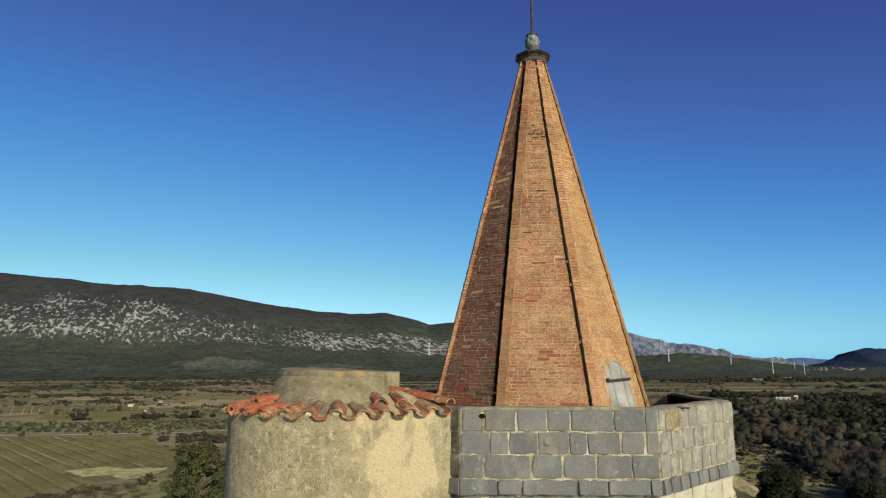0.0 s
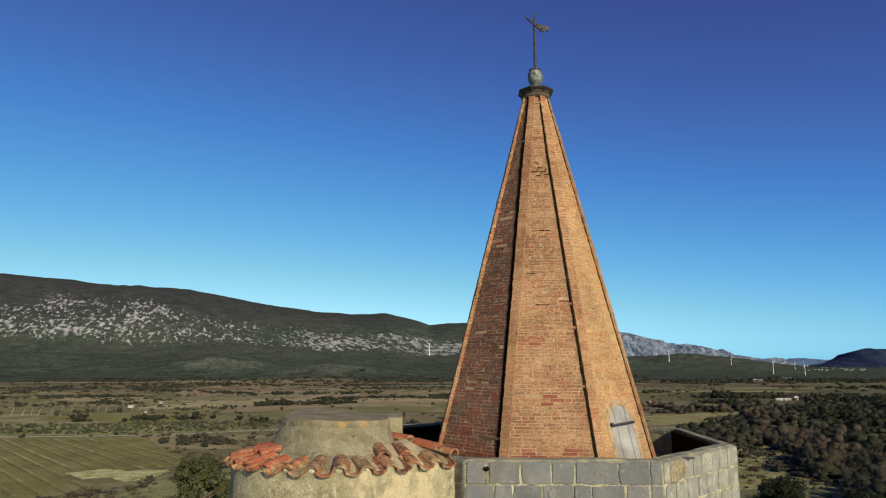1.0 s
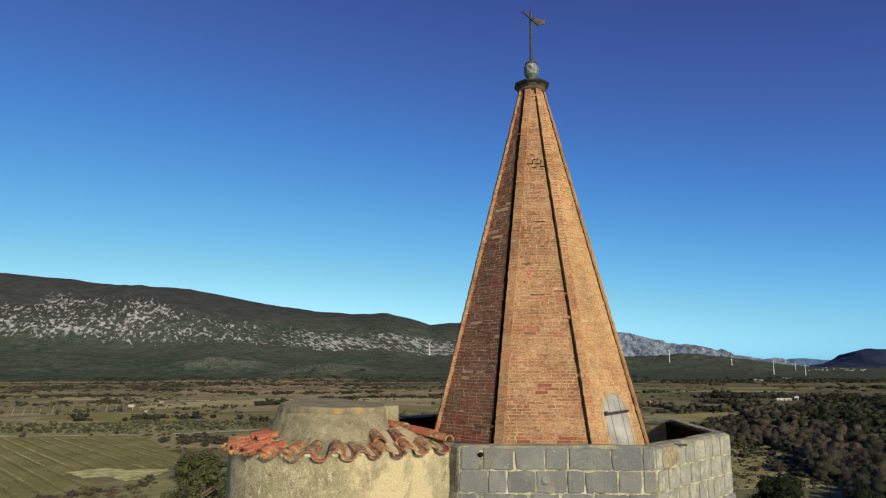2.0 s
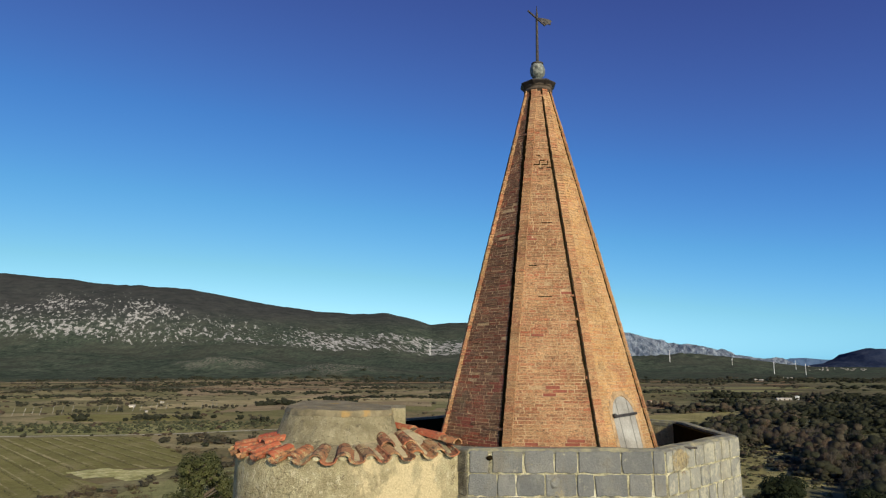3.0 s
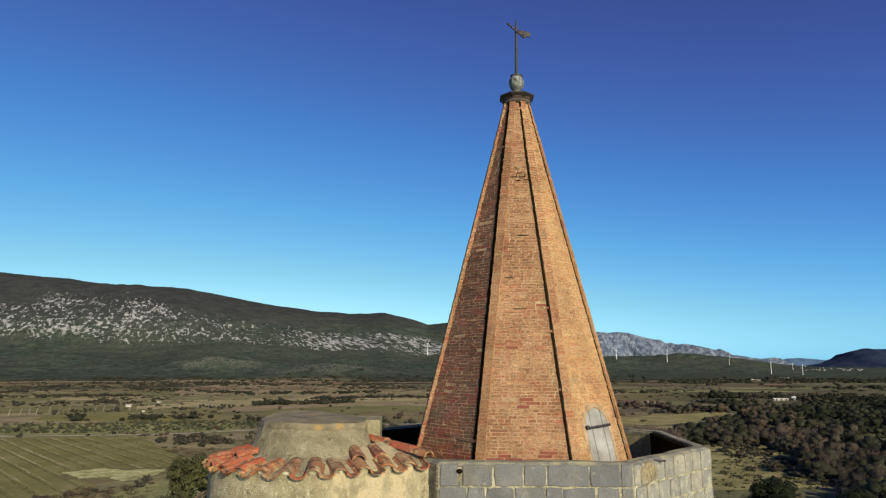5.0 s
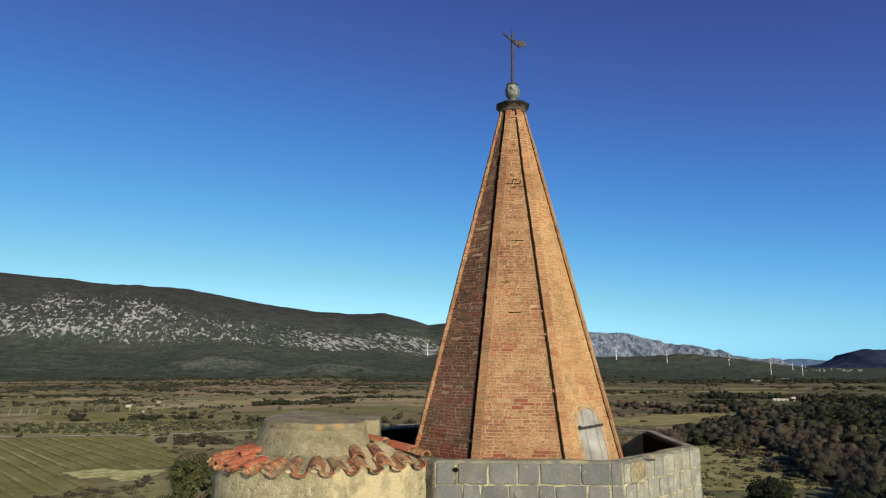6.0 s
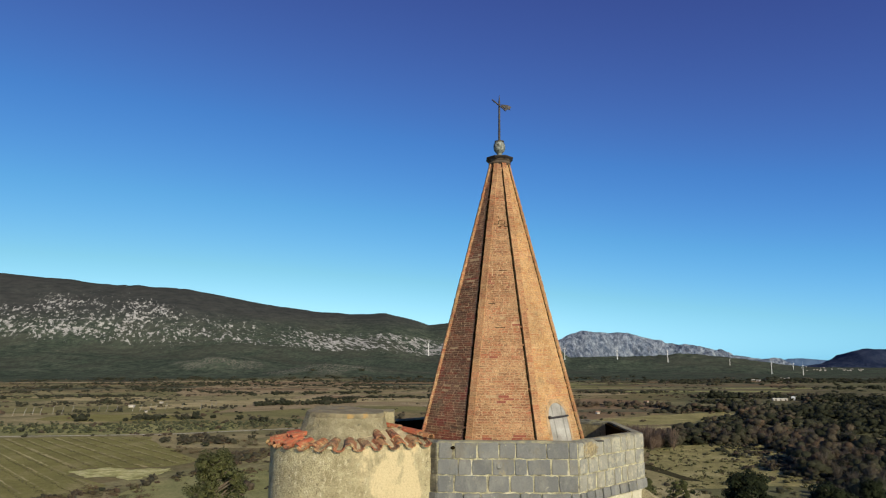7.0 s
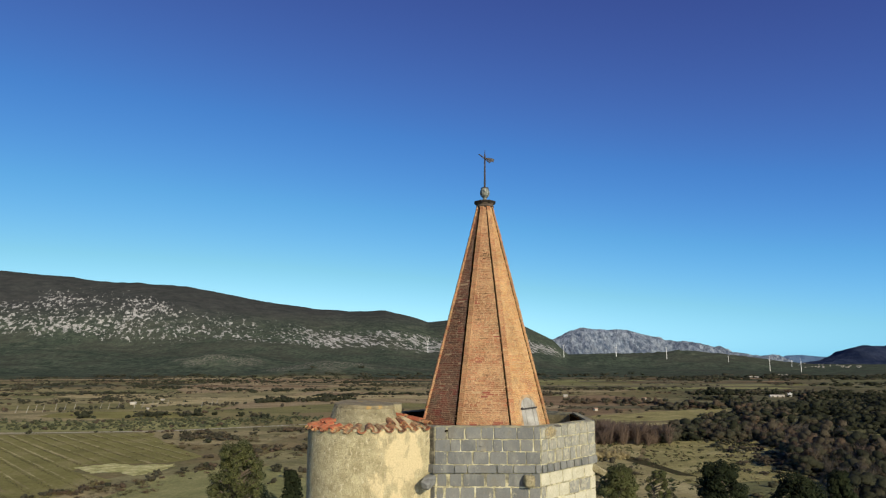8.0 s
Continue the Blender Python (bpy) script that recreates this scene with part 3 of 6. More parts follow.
def lay_face(parent, k, radius, rows, material, rng, name, depth=0.10, joint=0.03, wide=(0.24, 0.42), joints=None, slope=0.0, mats=None):
    """Courses of stones on one face of the octagon; rows are (bottom, top)."""
    a, b = corner(k, radius), corner(k + 1, radius)
    along = (b - a).normalized()
    out = Vector((along.y, -along.x, 0))
    length = (b - a).length
    for i, (z0, z1) in enumerate(rows):
        if joints:
            cuts = [0.0] + [c * length for c in joints[i % len(joints)]] + [length]
        else:
            cuts, x = [0.0], rng.uniform(*wide) * rng.uniform(0.5, 1)
            while x < length - 0.14:
                cuts.append(x)
                x += rng.uniform(*wide)
            cuts.append(length)
        for x0, x1 in zip(cuts, cuts[1:]):
            jj = joint * (rng.uniform(0.4, 1.0) if rng.random() < 0.72 else rng.uniform(1.5, 2.7))
            w, h = x1 - x0 - jj, z1 - z0 - joint * rng.uniform(0.5, 1.1)
            v, f = block_mesh(w, h, depth, rng, slope=slope)
            m = (mats[rng.randrange(len(mats))] if mats else material)
            ob = new(name, mesh_of(name, v, f, m))
            c = a + along * ((x0 + x1) / 2) + out * (0.006 + rng.uniform(0, 0.008))
            ob.matrix_world = Matrix.Translation((c.x, c.y, (z0 + z1) / 2)) @ Matrix((along, out, (0, 0, 1))).transposed().to_4x4() @ pose(0, 0, 0, 0, rng.uniform(-0.6, 0.6), 0)
            ob.parent = parent


def build_tower():
    rng = random.Random(4)
    tower = base("tower", "octagonal grey stone tower with a blockwork parapet", "tower", (0, 0, 0))
    bm = bmesh.new()
    ring_prism(bm, TR + 0.002, TR - 0.245, CH - 1.452, TOWER_TOP - 0.035)
    part("parapet_wall", bm, LIME, tower, "thick yellowish lime mortar between grey blocks")
    # inner faces have their shade painted near black; sunlit face 3 is plain render
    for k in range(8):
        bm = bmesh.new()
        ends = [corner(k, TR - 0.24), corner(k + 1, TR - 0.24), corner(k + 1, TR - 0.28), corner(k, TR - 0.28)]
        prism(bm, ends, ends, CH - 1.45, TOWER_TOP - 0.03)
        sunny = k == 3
        part("inner_lining", bm, DRUM if sunny else SHADE_BLACK, tower, "tan rendered inner face" if sunny else "inner face painted near black for its shade")
    bm = bmesh.new()
    lower = [bm.verts.new((*corner(k, TR - 0.018).xy, GROUND_AT_TOWER)) for k in range(8)]
    upper = [bm.verts.new((*corner(k, TR - 0.018).xy, CH - 1.453)) for k in range(8)]
    for k in range(8):
        bm.faces.new((lower[k], lower[(k + 1) % 8], upper[(k + 1) % 8], upper[k]))
    bm.faces.new(upper)
    part("shaft_wall", bm, LIME, tower, "pale limewashed tower shaft")
    T0 = TOWER_TOP
    rows = [(T0 - 0.25, T0), (T0 - 0.495, T0 - 0.25), (T0 - 0.755, T0 - 0.495)]
    band = [(T0 - 0.93, T0 - 0.755)]
    low = [(T0 - 0.93 - 0.275 * (i + 1), T0 - 0.93 - 0.275 * i) for i in range(7)]
    for k in range(-3, 5):
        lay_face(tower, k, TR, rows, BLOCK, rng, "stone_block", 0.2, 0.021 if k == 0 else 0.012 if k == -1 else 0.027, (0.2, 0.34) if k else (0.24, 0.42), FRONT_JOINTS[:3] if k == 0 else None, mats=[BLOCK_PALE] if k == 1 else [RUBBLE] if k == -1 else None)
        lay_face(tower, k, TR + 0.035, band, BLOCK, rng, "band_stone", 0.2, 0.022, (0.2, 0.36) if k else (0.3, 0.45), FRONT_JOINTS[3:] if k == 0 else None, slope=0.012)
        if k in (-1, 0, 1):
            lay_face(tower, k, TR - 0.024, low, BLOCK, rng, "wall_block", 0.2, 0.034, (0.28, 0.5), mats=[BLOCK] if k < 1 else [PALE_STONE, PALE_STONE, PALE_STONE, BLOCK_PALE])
    # terrace behind the parapet
    bm = bmesh.new()
    lo = [bm.verts.new((*corner(k, TR - 0.27).xy, CH - 1.44)) for k in range(8)]
    bm.faces.new(lo)
    part("terrace_floor", bm, PALE_STONE, tower)
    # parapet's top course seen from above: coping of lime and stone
    # all but side 3 of the inner edge is painted near black as shade
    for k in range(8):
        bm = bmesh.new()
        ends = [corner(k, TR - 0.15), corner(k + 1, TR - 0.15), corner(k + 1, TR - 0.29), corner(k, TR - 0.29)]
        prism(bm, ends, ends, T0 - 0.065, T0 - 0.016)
        part("inner_coping", bm, COPING if k == 3 else SHADE_BLACK, tower, "" if k == 3 else "inner edge of the coping, painted near black as shade")
    bm = bmesh.new()
    crown = [[bm.verts.new((*corner(k, r).xy, z)) for k in range(8)] for r, z in ((TR + 0.012, T0 - 0.03), (TR - 0.05, T0 + 0.012), (TR - 0.19, T0 + 0.014), (TR - 0.19, T0 - 0.05))]
    for a, b in zip(crown, crown[1:]):
        for k in range(8):
            bm.faces.new((a[k], a[(k + 1) % 8], b[(k + 1) % 8], b[k]))
    bmesh.ops.subdivide_edges(bm, edges=bm.edges[:], cuts=9, use_grid_fill=True)
    for v in bm.verts:
        v.co += noise.noise_vector(v.co * 5) * 0.012 + noise.noise_vector(v.co * 17) * 0.007
    part("coping", bm, COPING, tower, "worn grey coping with ochre lichen")
    for at, yaw, tiltd, size, m, name, lab in (((0.10, 7.50, -1.60), 200, 10, (0.22, 0.42, 0.20), BLOCK, "spout", "short grey stone water spout"),
                                               ((2.14, 7.58, -1.60), 178, 0, (0.24, 0.22, 0.22), DRUM, "corbel", "brown worn corbel stone"),
                                               ((3.80, 9.02, -1.60), 115, 24, (0.17, 0.42, 0.17), DRUM, "spout", "straw-coloured stone water spout")):
        bm = bmesh.new()
        add_box(bm, Matrix.Identity(4), *size, 0.04)
        bmesh.ops.subdivide_edges(bm, edges=bm.edges[:], cuts=3, use_grid_fill=True)
        bmesh.ops.smooth_vert(bm, verts=bm.verts[:], factor=0.5, use_axis_x=True, use_axis_y=True, use_axis_z=True)
        for v in bm.verts:
            k = 0.86 if v.co.y > 0 else 1.0
            v.co = Vector((v.co.x * k, v.co.y, v.co.z * k)) + noise.noise_vector(v.co * 9) * 0.025 + noise.noise_vector(v.co * 25) * 0.012
        ob = part(name, bm, m, tower, lab)
        ob.matrix_world = pose(at[0], at[1], CH + at[2], 0, 0, -yaw) @ pose(0, 0.1, 0, -tiltd, 0, 0)
    bm = bmesh.new()
    bmesh.ops.create_icosphere(bm, subdivisions=3, radius=1, matrix=pose(1.17, 7.60, CH - 0.885) @ Matrix.Diagonal((0.06, 0.045, 0.085, 1)))
    for v in bm.verts:
        v.co += noise.noise_vector(v.co * 12) * 0.022 + noise.noise_vector(v.co * 34) * 0.008
    part("stone_knob", bm, BLOCK, tower, "broken stub of grey stone")
    # rusty pin and old putlog hole in the top course
    bm = bmesh.new()
    add_tube(bm, (2.66, 7.95, CH - 0.535), (2.90, 7.93, CH - 0.54), 0.014, 0.012, 7)
    part("iron_pin", bm, IRON, tower, "short rusty iron pin")
    bm = bmesh.new()
    bmesh.ops.create_icosphere(bm, subdivisions=2, radius=1, matrix=Matrix.Translation((0.44, 7.585, CH - 0.605)) @ Matrix.Diagonal((0.036, 0.03, 0.026, 1)))
    for v in bm.verts:
        v.co += noise.noise_vector(v.co * 30) * 0.008
    part("putlog_hole", bm, SHADE_BLACK, tower, "small dark hole")
    return tower


build_tower()

# ---- the brick spire ----
SX, SY, SR, SH, STURN = 1.40, 10.04, 1.445, 5.56, radians(-2.0)
LEAN = 0.013
FLOOR = CH - 1.69
SPIRE_TOP = CH + 4.76


def spire_radius(z):
    return SR * (SH - (z - CH)) / SH


def spire_axis(z):
    return Vector((SX + LEAN * (z - CH), SY, z))


def spire_dir(deg):
    a = radians(deg) + STURN
    return Vector((math.sin(a), -math.cos(a), 0))


# clusters of deep red bricks: face, place along it, height, half width, half height
RED_PATCHES = ((0, 0.02, 0.10, 0.17, 0.075), (0, 0.25, -0.55, 0.14, 0.05), (0, -0.3, -0.62, 0.16, 0.04), (7, 0.34, 0.16, 0.15, 0.10), (7, -0.2, -0.35, 0.2, 0.07), (7, -0.45, 0.5, 0.08, 0.2), (7, 0.1, 2.3, 0.3, 0.03), (7, 0.1, 1.55, 0.3, 0.03),
               (1, -0.32, 1.72, 0.06, 0.10), (0, 0.3, 1.4, 0.1, 0.05), (0, -0.2, 2.2, 0.12, 0.04), (7, 0.2, -0.6, 0.3, 0.05), (0, -0.1, 0.8, 0.12, 0.03))


def build_spire():
    rng = random.Random(8)
    spire = base("spire", "tall octagonal brick spire with raised ribs and a small arched door", "spire", (0, 0, 0))
    bm = bmesh.new()
    rings = [[bm.verts.new(spire_axis(z) + spire_dir(-22.5 + 45 * k) * (spire_radius(z) + 0.0005)) for k in range(8)] for z in (FLOOR, SPIRE_TOP)]
    for k in range(8):
        bm.faces.new((rings[0][k], rings[0][(k + 1) % 8], rings[1][(k + 1) % 8], rings[1][k]))
    bm.faces.new(rings[1])
    part("core", bm, BRICK_MORTAR, spire, "buff mortar core between bricks")
    for k in range(7):                                       # mortar behind the ribs' bricks
        d, t = spire_dir(-22.5 + 45 * k), spire_dir(67.5 + 45 * k)
        bm = bmesh.new()
        edge = []
        for z in (FLOOR, CH + SH * (1 - 0.5 / SR), SPIRE_TOP):
            R = spire_radius(z)
            h = (0.118 if R > 0.49 else 0.054 + 0.13 * R) / 2
            edge.append([bm.verts.new(spire_axis(z) + d * (R + e) + t * g) for e, g in ((-0.08, -h), (0.008 if R > 0.6 else -0.004, -h), (0.008 if R > 0.6 else -0.004, h), (-0.08, h))])
        for lo, hi in zip(edge, edge[1:]):
            for q in range(4):
                bm.faces.new((lo[q], lo[(q + 1) % 4], hi[(q + 1) % 4], hi[q]))
        part("rib_bed", bm, BRICK_MORTAR, spire)
    rest, ribs, rib_shades = ({k: Pile() for k in range(8)} for _ in range(3))
    singles, reds = 0, Pile()
    pitch = 0.043
    courses = int((SPIRE_TOP - FLOOR) / pitch)
    beds = [FLOOR]                                           # courses of slightly unequal height
    while beds[-1] < SPIRE_TOP - pitch:
        beds.append(beds[-1] + pitch * rng.uniform(0.84, 1.16))
    c8, s8 = math.cos(radians(22.5)), math.sin(radians(22.5))
    lean_n = SR * c8 / SH                                    # how much the faces lean in for each metre up
    for k in range(8):
        out, side = spire_dir(45 * k), spire_dir(45 * k + 90)
        up = (Vector((0, 0, 1)) - out * lean_n).normalized()
        nrm = side.cross(up)
        if nrm.dot(out) < 0:
            nrm = -nrm
        for z_lo, z_hi in zip(beds, beds[1:]):
            z = (z_lo + z_hi) / 2
            R = spire_radius(z)
            mid = spire_axis(z) + out * (R * c8)
            half = R * s8 - 0.03
            u = -half - rng.uniform(0, 0.16)
            while u < half:
                length = rng.choice((0.20, 0.23, 0.17, 0.11, 0.19, 0.14, 0.08))
                u0, u1 = max(u, -half), min(u + length, half)
                u += length + rng.uniform(0.007, 0.014)
                if u1 - u0 < 0.03:
                    continue
                if k == 1 and CH - 1.6 < z < CH + 0.10:
                    rise = (z - CH + 0.27) / 0.345
                    hole = 0.325 * math.sqrt(max(0.0, 1 - rise * rise)) if rise > 0 else 0.325
                    if hole > 0.02 and u0 < hole and u1 > -hole:
                        if u0 < -hole - 0.02:
                            u1 = -hole
                        elif u1 > hole + 0.02:
                            u0 = hole
                        else:
                            continue
                cu = (u0 + u1) / 2
                # mostly flush with the mortar; some lost, some standing out
                proud = rng.uniform(-0.0045, 0.004)
                luck = rng.random()
                if k not in (1, 2):
                    proud += 0.007 if luck < 0.05 else -0.022 if luck > 0.985 else 0
                size = np.array((u1 - u0 - 0.004, 0.05, z_hi - z_lo - rng.uniform(0.004, 0.011)))
                loc = CUBE * size
                loc[:, 2] += loc[:, 0] * rng.gauss(0, 0.009) + 0.010 * noise.noise(Vector((cu * 1.4 + k * 7.0, z * 0.8, 2.0)))
                loc[:, 0] += loc[:, 2] * rng.gauss(0, 0.05)
                if k == 0 and singles < 300 and not any(k == kk and abs(cu - uu) < wu * 1.3 and abs(z - CH - zz) < wz * 1.3 for kk, uu, zz, wu, wz in RED_PATCHES) and CH - 0.72 < z < CH + 2.4 and rng.random() < 0.75:
                    ob = new("brick", mesh_of("brick", loc.tolist(), CUBE_F, BRICK))
                    ob.matrix_world = Matrix.Translation(mid + side * cu + nrm * (proud - 0.020)) @ Matrix((side, -nrm if side.cross(-nrm).dot(up) > 0 else nrm, up)).transposed().to_4x4()
                    ob.parent = spire
                    singles += 1
                    continue
                c = mid + side * cu + nrm * (proud - 0.020)
                ragged = 1 + 0.5 * rng.uniform(-1, 1)
                deep = any(k == kk and ((cu - uu) / wu) ** 2 + ((z - CH - zz) / wz) ** 2 < ragged for kk, uu, zz, wu, wz in RED_PATCHES)
                pts = np.array(c) + loc[:, :1] * np.array(side) + loc[:, 1:2] * np.array(nrm) + loc[:, 2:] * np.array(up)
                (reds if deep else rest[k]).add(pts.tolist(), CUBE_F)
        # the rib on the corner after this face
        rdir, rside = spire_dir(45 * k + 22.5), spire_dir(45 * k + 112.5)
        rup = (Vector((0, 0, 1)) - rdir * (SR / SH)).normalized()
        for i in range(courses):
            z = FLOOR + pitch * (i + 0.5)
            R = spire_radius(z)
            wob = rng.uniform(-0.004, 0.003) + 0.005 * noise.noise(Vector((k * 3.0, z * 2.2, 7.0)))
            wide = (0.125 if R > 0.5 else 0.06 + 0.13 * R) * rng.uniform(0.95, 1.04)
            shift = 0.0
            if k == 6:                                       # this corner carries a narrow, sharper rib
                shift, wide, wob = 0.0375 * min(1, R / 0.5), wide * 0.4, wob + 0.022
            loc = CUBE * np.array((wide, 0.12, pitch - rng.uniform(0.002, 0.006)))
            c = spire_axis(z) + rdir * (R - 0.044 - 0.014 * (1 - min(1, R / 0.9)) + wob) + rside * (shift + rng.uniform(-0.004, 0.004))
            pts = np.array(c) + loc[:, :1] * np.array(rside) + loc[:, 1:2] * np.array(rdir) + loc[:, 2:] * np.array(rup)
            ribs[k].add(pts.tolist(), CUBE_F)
            # rib's shadow painted as a near-black strip between its shaded flank and the face
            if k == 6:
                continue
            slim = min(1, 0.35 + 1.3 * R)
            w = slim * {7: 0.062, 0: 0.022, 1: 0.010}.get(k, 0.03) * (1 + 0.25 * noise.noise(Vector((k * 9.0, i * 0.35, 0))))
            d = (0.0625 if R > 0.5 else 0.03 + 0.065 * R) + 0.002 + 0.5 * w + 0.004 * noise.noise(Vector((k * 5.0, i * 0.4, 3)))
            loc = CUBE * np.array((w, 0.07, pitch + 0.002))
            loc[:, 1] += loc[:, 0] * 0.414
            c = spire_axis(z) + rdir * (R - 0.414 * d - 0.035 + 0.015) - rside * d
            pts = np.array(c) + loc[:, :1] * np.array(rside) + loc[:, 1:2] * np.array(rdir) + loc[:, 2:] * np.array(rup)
            rib_shades[k].add(pts.tolist(), CUBE_F)
    for k in range(8):
        for pile, name in ((rest[k], "brick_face"), (ribs[k], "rib"), (rib_shades[k], "tarred_joint")):
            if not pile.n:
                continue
            ob = new(name, pile.make(name, (RIB_EDGE if k == 6 else RIB_BUFF if k == 1 else RIB_BRICK) if name == "rib" else SHADE_BLACK if name == "tarred_joint" else BRICK_RED if k in (5, 6, 7) else BRICK_BUFF if k in (1, 2) else BRICK))
            ob.parent = spire
            ob["kind"] = "stuff"
    ob = new("red_bricks", reds.make("red_bricks", BRICK_DEEP))
    ob.parent = spire
    tagged(ob, "clusters of deep red bricks", kind="stuff")
    # open joints near the top of the front face
    out, side = spire_dir(0), spire_dir(90)
    up = (Vector((0, 0, 1)) - out * lean_n).normalized()
    for u, dz, w, h in ((-0.09, 0.0, 0.09, 0.012), (-0.045, 0.03, 0.012, 0.07), (-0.01, 0.065, 0.08, 0.012), (0.03, 0.0, 0.10, 0.014), (0.075, 0.03, 0.012, 0.06), (0.11, -0.05, 0.10, 0.013), (-0.03, -0.06, 0.07, 0.012), (-0.06, 0.15, 0.06, 0.011), (0.02, -0.95, 0.16, 0.012), (-0.2, -1.6, 0.12, 0.012), (0.15, -2.3, 0.14, 0.011), (-0.05, -2.05, 0.18, 0.011)):
        bm = bmesh.new()
        z = CH + 3.40 + dz
        o = spire_axis(z) + out * (spire_radius(z) * c8 + 0.004)
        add_box(bm, Matrix.Translation(o + side * u) @ Matrix((side, -out, up)).transposed().to_4x4(), w, 0.018, h)
        part("open_joint", bm, SHADE_BLACK, spire, "dark open joint")
    # small arched door on the sunny face
    out, side = spire_dir(45), spire_dir(135)
    up = (Vector((0, 0, 1)) - out * lean_n).normalized()
    nrm = side.cross(up)
    nrm = nrm if nrm.dot(out) > 0 else -nrm
    zc = CH - 0.70
    o = spire_axis(zc) + out * (spire_radius(zc) * c8)
    frame3 = Matrix((side, nrm, up)).transposed().to_4x4()
    at = Matrix.Translation(o) @ frame3

    def arch(w, zb, zt, rise, n=12):
        pts = [(-w, zb), (w, zb)]
        return pts + [(w * math.cos(math.pi * i / n), zt - rise + rise * math.sin(math.pi * i / n)) for i in range(n + 1)]

    def slab(bm, pts, y0, y1):
        a = [bm.verts.new((x, y0, z)) for x, z in pts]
        b = [bm.verts.new((x, y1, z)) for x, z in pts]
        bm.faces.new(a)
        bm.faces.new(b[::-1])
        for i in range(len(pts)):
            j = (i + 1) % len(pts)
            bm.faces.new((a[i], b[i], b[j], a[j]))
    door = None
    for i in range(4):
        w = 0.265
        x0, x1 = -w + i * w / 2 + 0.003, -w + (i + 1) * w / 2 - 0.003
        n = 6
        tops = [x0 + (x1 - x0) * q / n for q in range(n + 1)]
        pts = [(x0, -0.85), (x1, -0.85)] + [(x, 0.42 + 0.29 * math.sqrt(max(0.0, 1 - (x / w) ** 2))) for x in tops[::-1]]
        bm = bmesh.new()
        slab(bm, pts, -0.03, 0.012 + 0.004 * (i % 2))
        if door is None:
            door = part("door", bm, WOOD, spire, "weathered grey plank door with an arched top")
            door.matrix_world = at
        else:
            p = part("plank", bm, WOOD, door)
    bm = bmesh.new()
    add_box(bm, pose(0, 0.035, 0.46, 0, -2, 0), 0.56, 0.028, 0.035, 0.006)
    add_box(bm, pose(-0.26, 0.035, 0.46), 0.05, 0.05, 0.055, 0.01)
    part("bar", bm, IRON, door, "dark iron bar")
    # rendered jamb round the door
    bm = bmesh.new()
    inner, outer = arch(0.27, -0.85, 0.72, 0.30, 16), arch(0.335, -0.85, 0.785, 0.36, 16)
    va = [[bm.verts.new((x, y, z)) for x, z in pts] for pts, y in ((inner, -0.04), (inner, 0.016), (outer, 0.010), (outer, -0.04))]
    for a, b in zip(va, va[1:]):
        for i in range(1, len(inner) - 1):
            bm.faces.new((a[i], a[i + 1], b[i + 1], b[i]))
        bm.faces.new((a[-1], a[0], b[0], b[-1]))
    jamb = part("door_jamb", bm, BRICK_MORTAR, spire, "buff mortar reveal")
    jamb.matrix_world = at
    # lead cap, ball, rod and vane
    ax = spire_axis(CH + 4.825)
    eighth = STURN + radians(22.5)
    bm = bmesh.new()
    add_lathe(bm, [(0.185, -0.13), (0.205, -0.105), (0.207, -0.082), (0.222, -0.076), (0.232, -0.056), (0.222, -0.036), (0.208, -0.03), (0.222, -0.008), (0.24, 0.004), (0.24, 0.02)], 40, ax)
    part("moulding", bm, CAP_STONE, spire, "dark brown moulded stone collar", True)
    bm = bmesh.new()
    add_lathe(bm, [(0.243, 0.000), (0.272, 0.028), (0.296, 0.050), (0.299, 0.068), (0.28, 0.078), (0.16, 0.09), (0.07, 0.10)], 8, ax, eighth)
    bmesh.ops.bevel(bm, geom=bm.edges[:], offset=0.005, segments=1, affect="EDGES")
    part("cap", bm, LEAD, spire, "dark eight-sided lead cap")
    bm = bmesh.new()
    add_lathe(bm, [(0.088, 0.085), (0.08, 0.11), (0.05, 0.14), (0.047, 0.17), (0.07, 0.20), (0.105, 0.235), (0.116, 0.285), (0.119, 0.33), (0.11, 0.385), (0.09, 0.425)], 24, ax)
    for v in bm.verts:                                       # shallow gores round the ball
        v.co += (v.co - ax).xy.to_3d() * 0.05 * math.cos(8 * math.atan2(v.co.y - ax.y, v.co.x - ax.x))
    part("ball", bm, ZINC, spire, "weathered grey-green metal ball", True)
    bm = bmesh.new()
    add_lathe(bm, [(0.085, 0.42), (0.10, 0.427), (0.10, 0.45), (0.03, 0.46)], 16, ax)
    part("disc", bm, IRON, spire, "dark iron disc over the ball")
    bm = bmesh.new()
    add_tube(bm, ax + Vector((0, 0, 0.45)), ax + Vector((0.012, 0, 1.34)), 0.025, 0.02)
    add_tube(bm, ax + Vector((0.012, 0, 1.34)), ax + Vector((0.014, 0, 1.475)), 0.016, 0.004)
    part("rod", bm, IRON, spire, "thin dark iron rod")
    hub = ax + Vector((0.01, -0.03, 1.235))
    vane_at = Matrix.Translation(hub) @ pose(0, 0, 0, 0, 0, 24)
    bm = bmesh.new()
    add_tube(bm, vane_at @ Vector((-0.175, 0, 0.10)), vane_at @ Vector((0.15, 0, -0.095)), 0.015, 0.015)
    add_box(bm, vane_at @ pose(0.145, 0, -0.065, 0, 8, 0), 0.020, 0.020, 0.085, 0.004)
    vane = part("weather_vane", bm, IRON, spire, "small dark wind vane on a tilted crossbar")
    bm = bmesh.new()
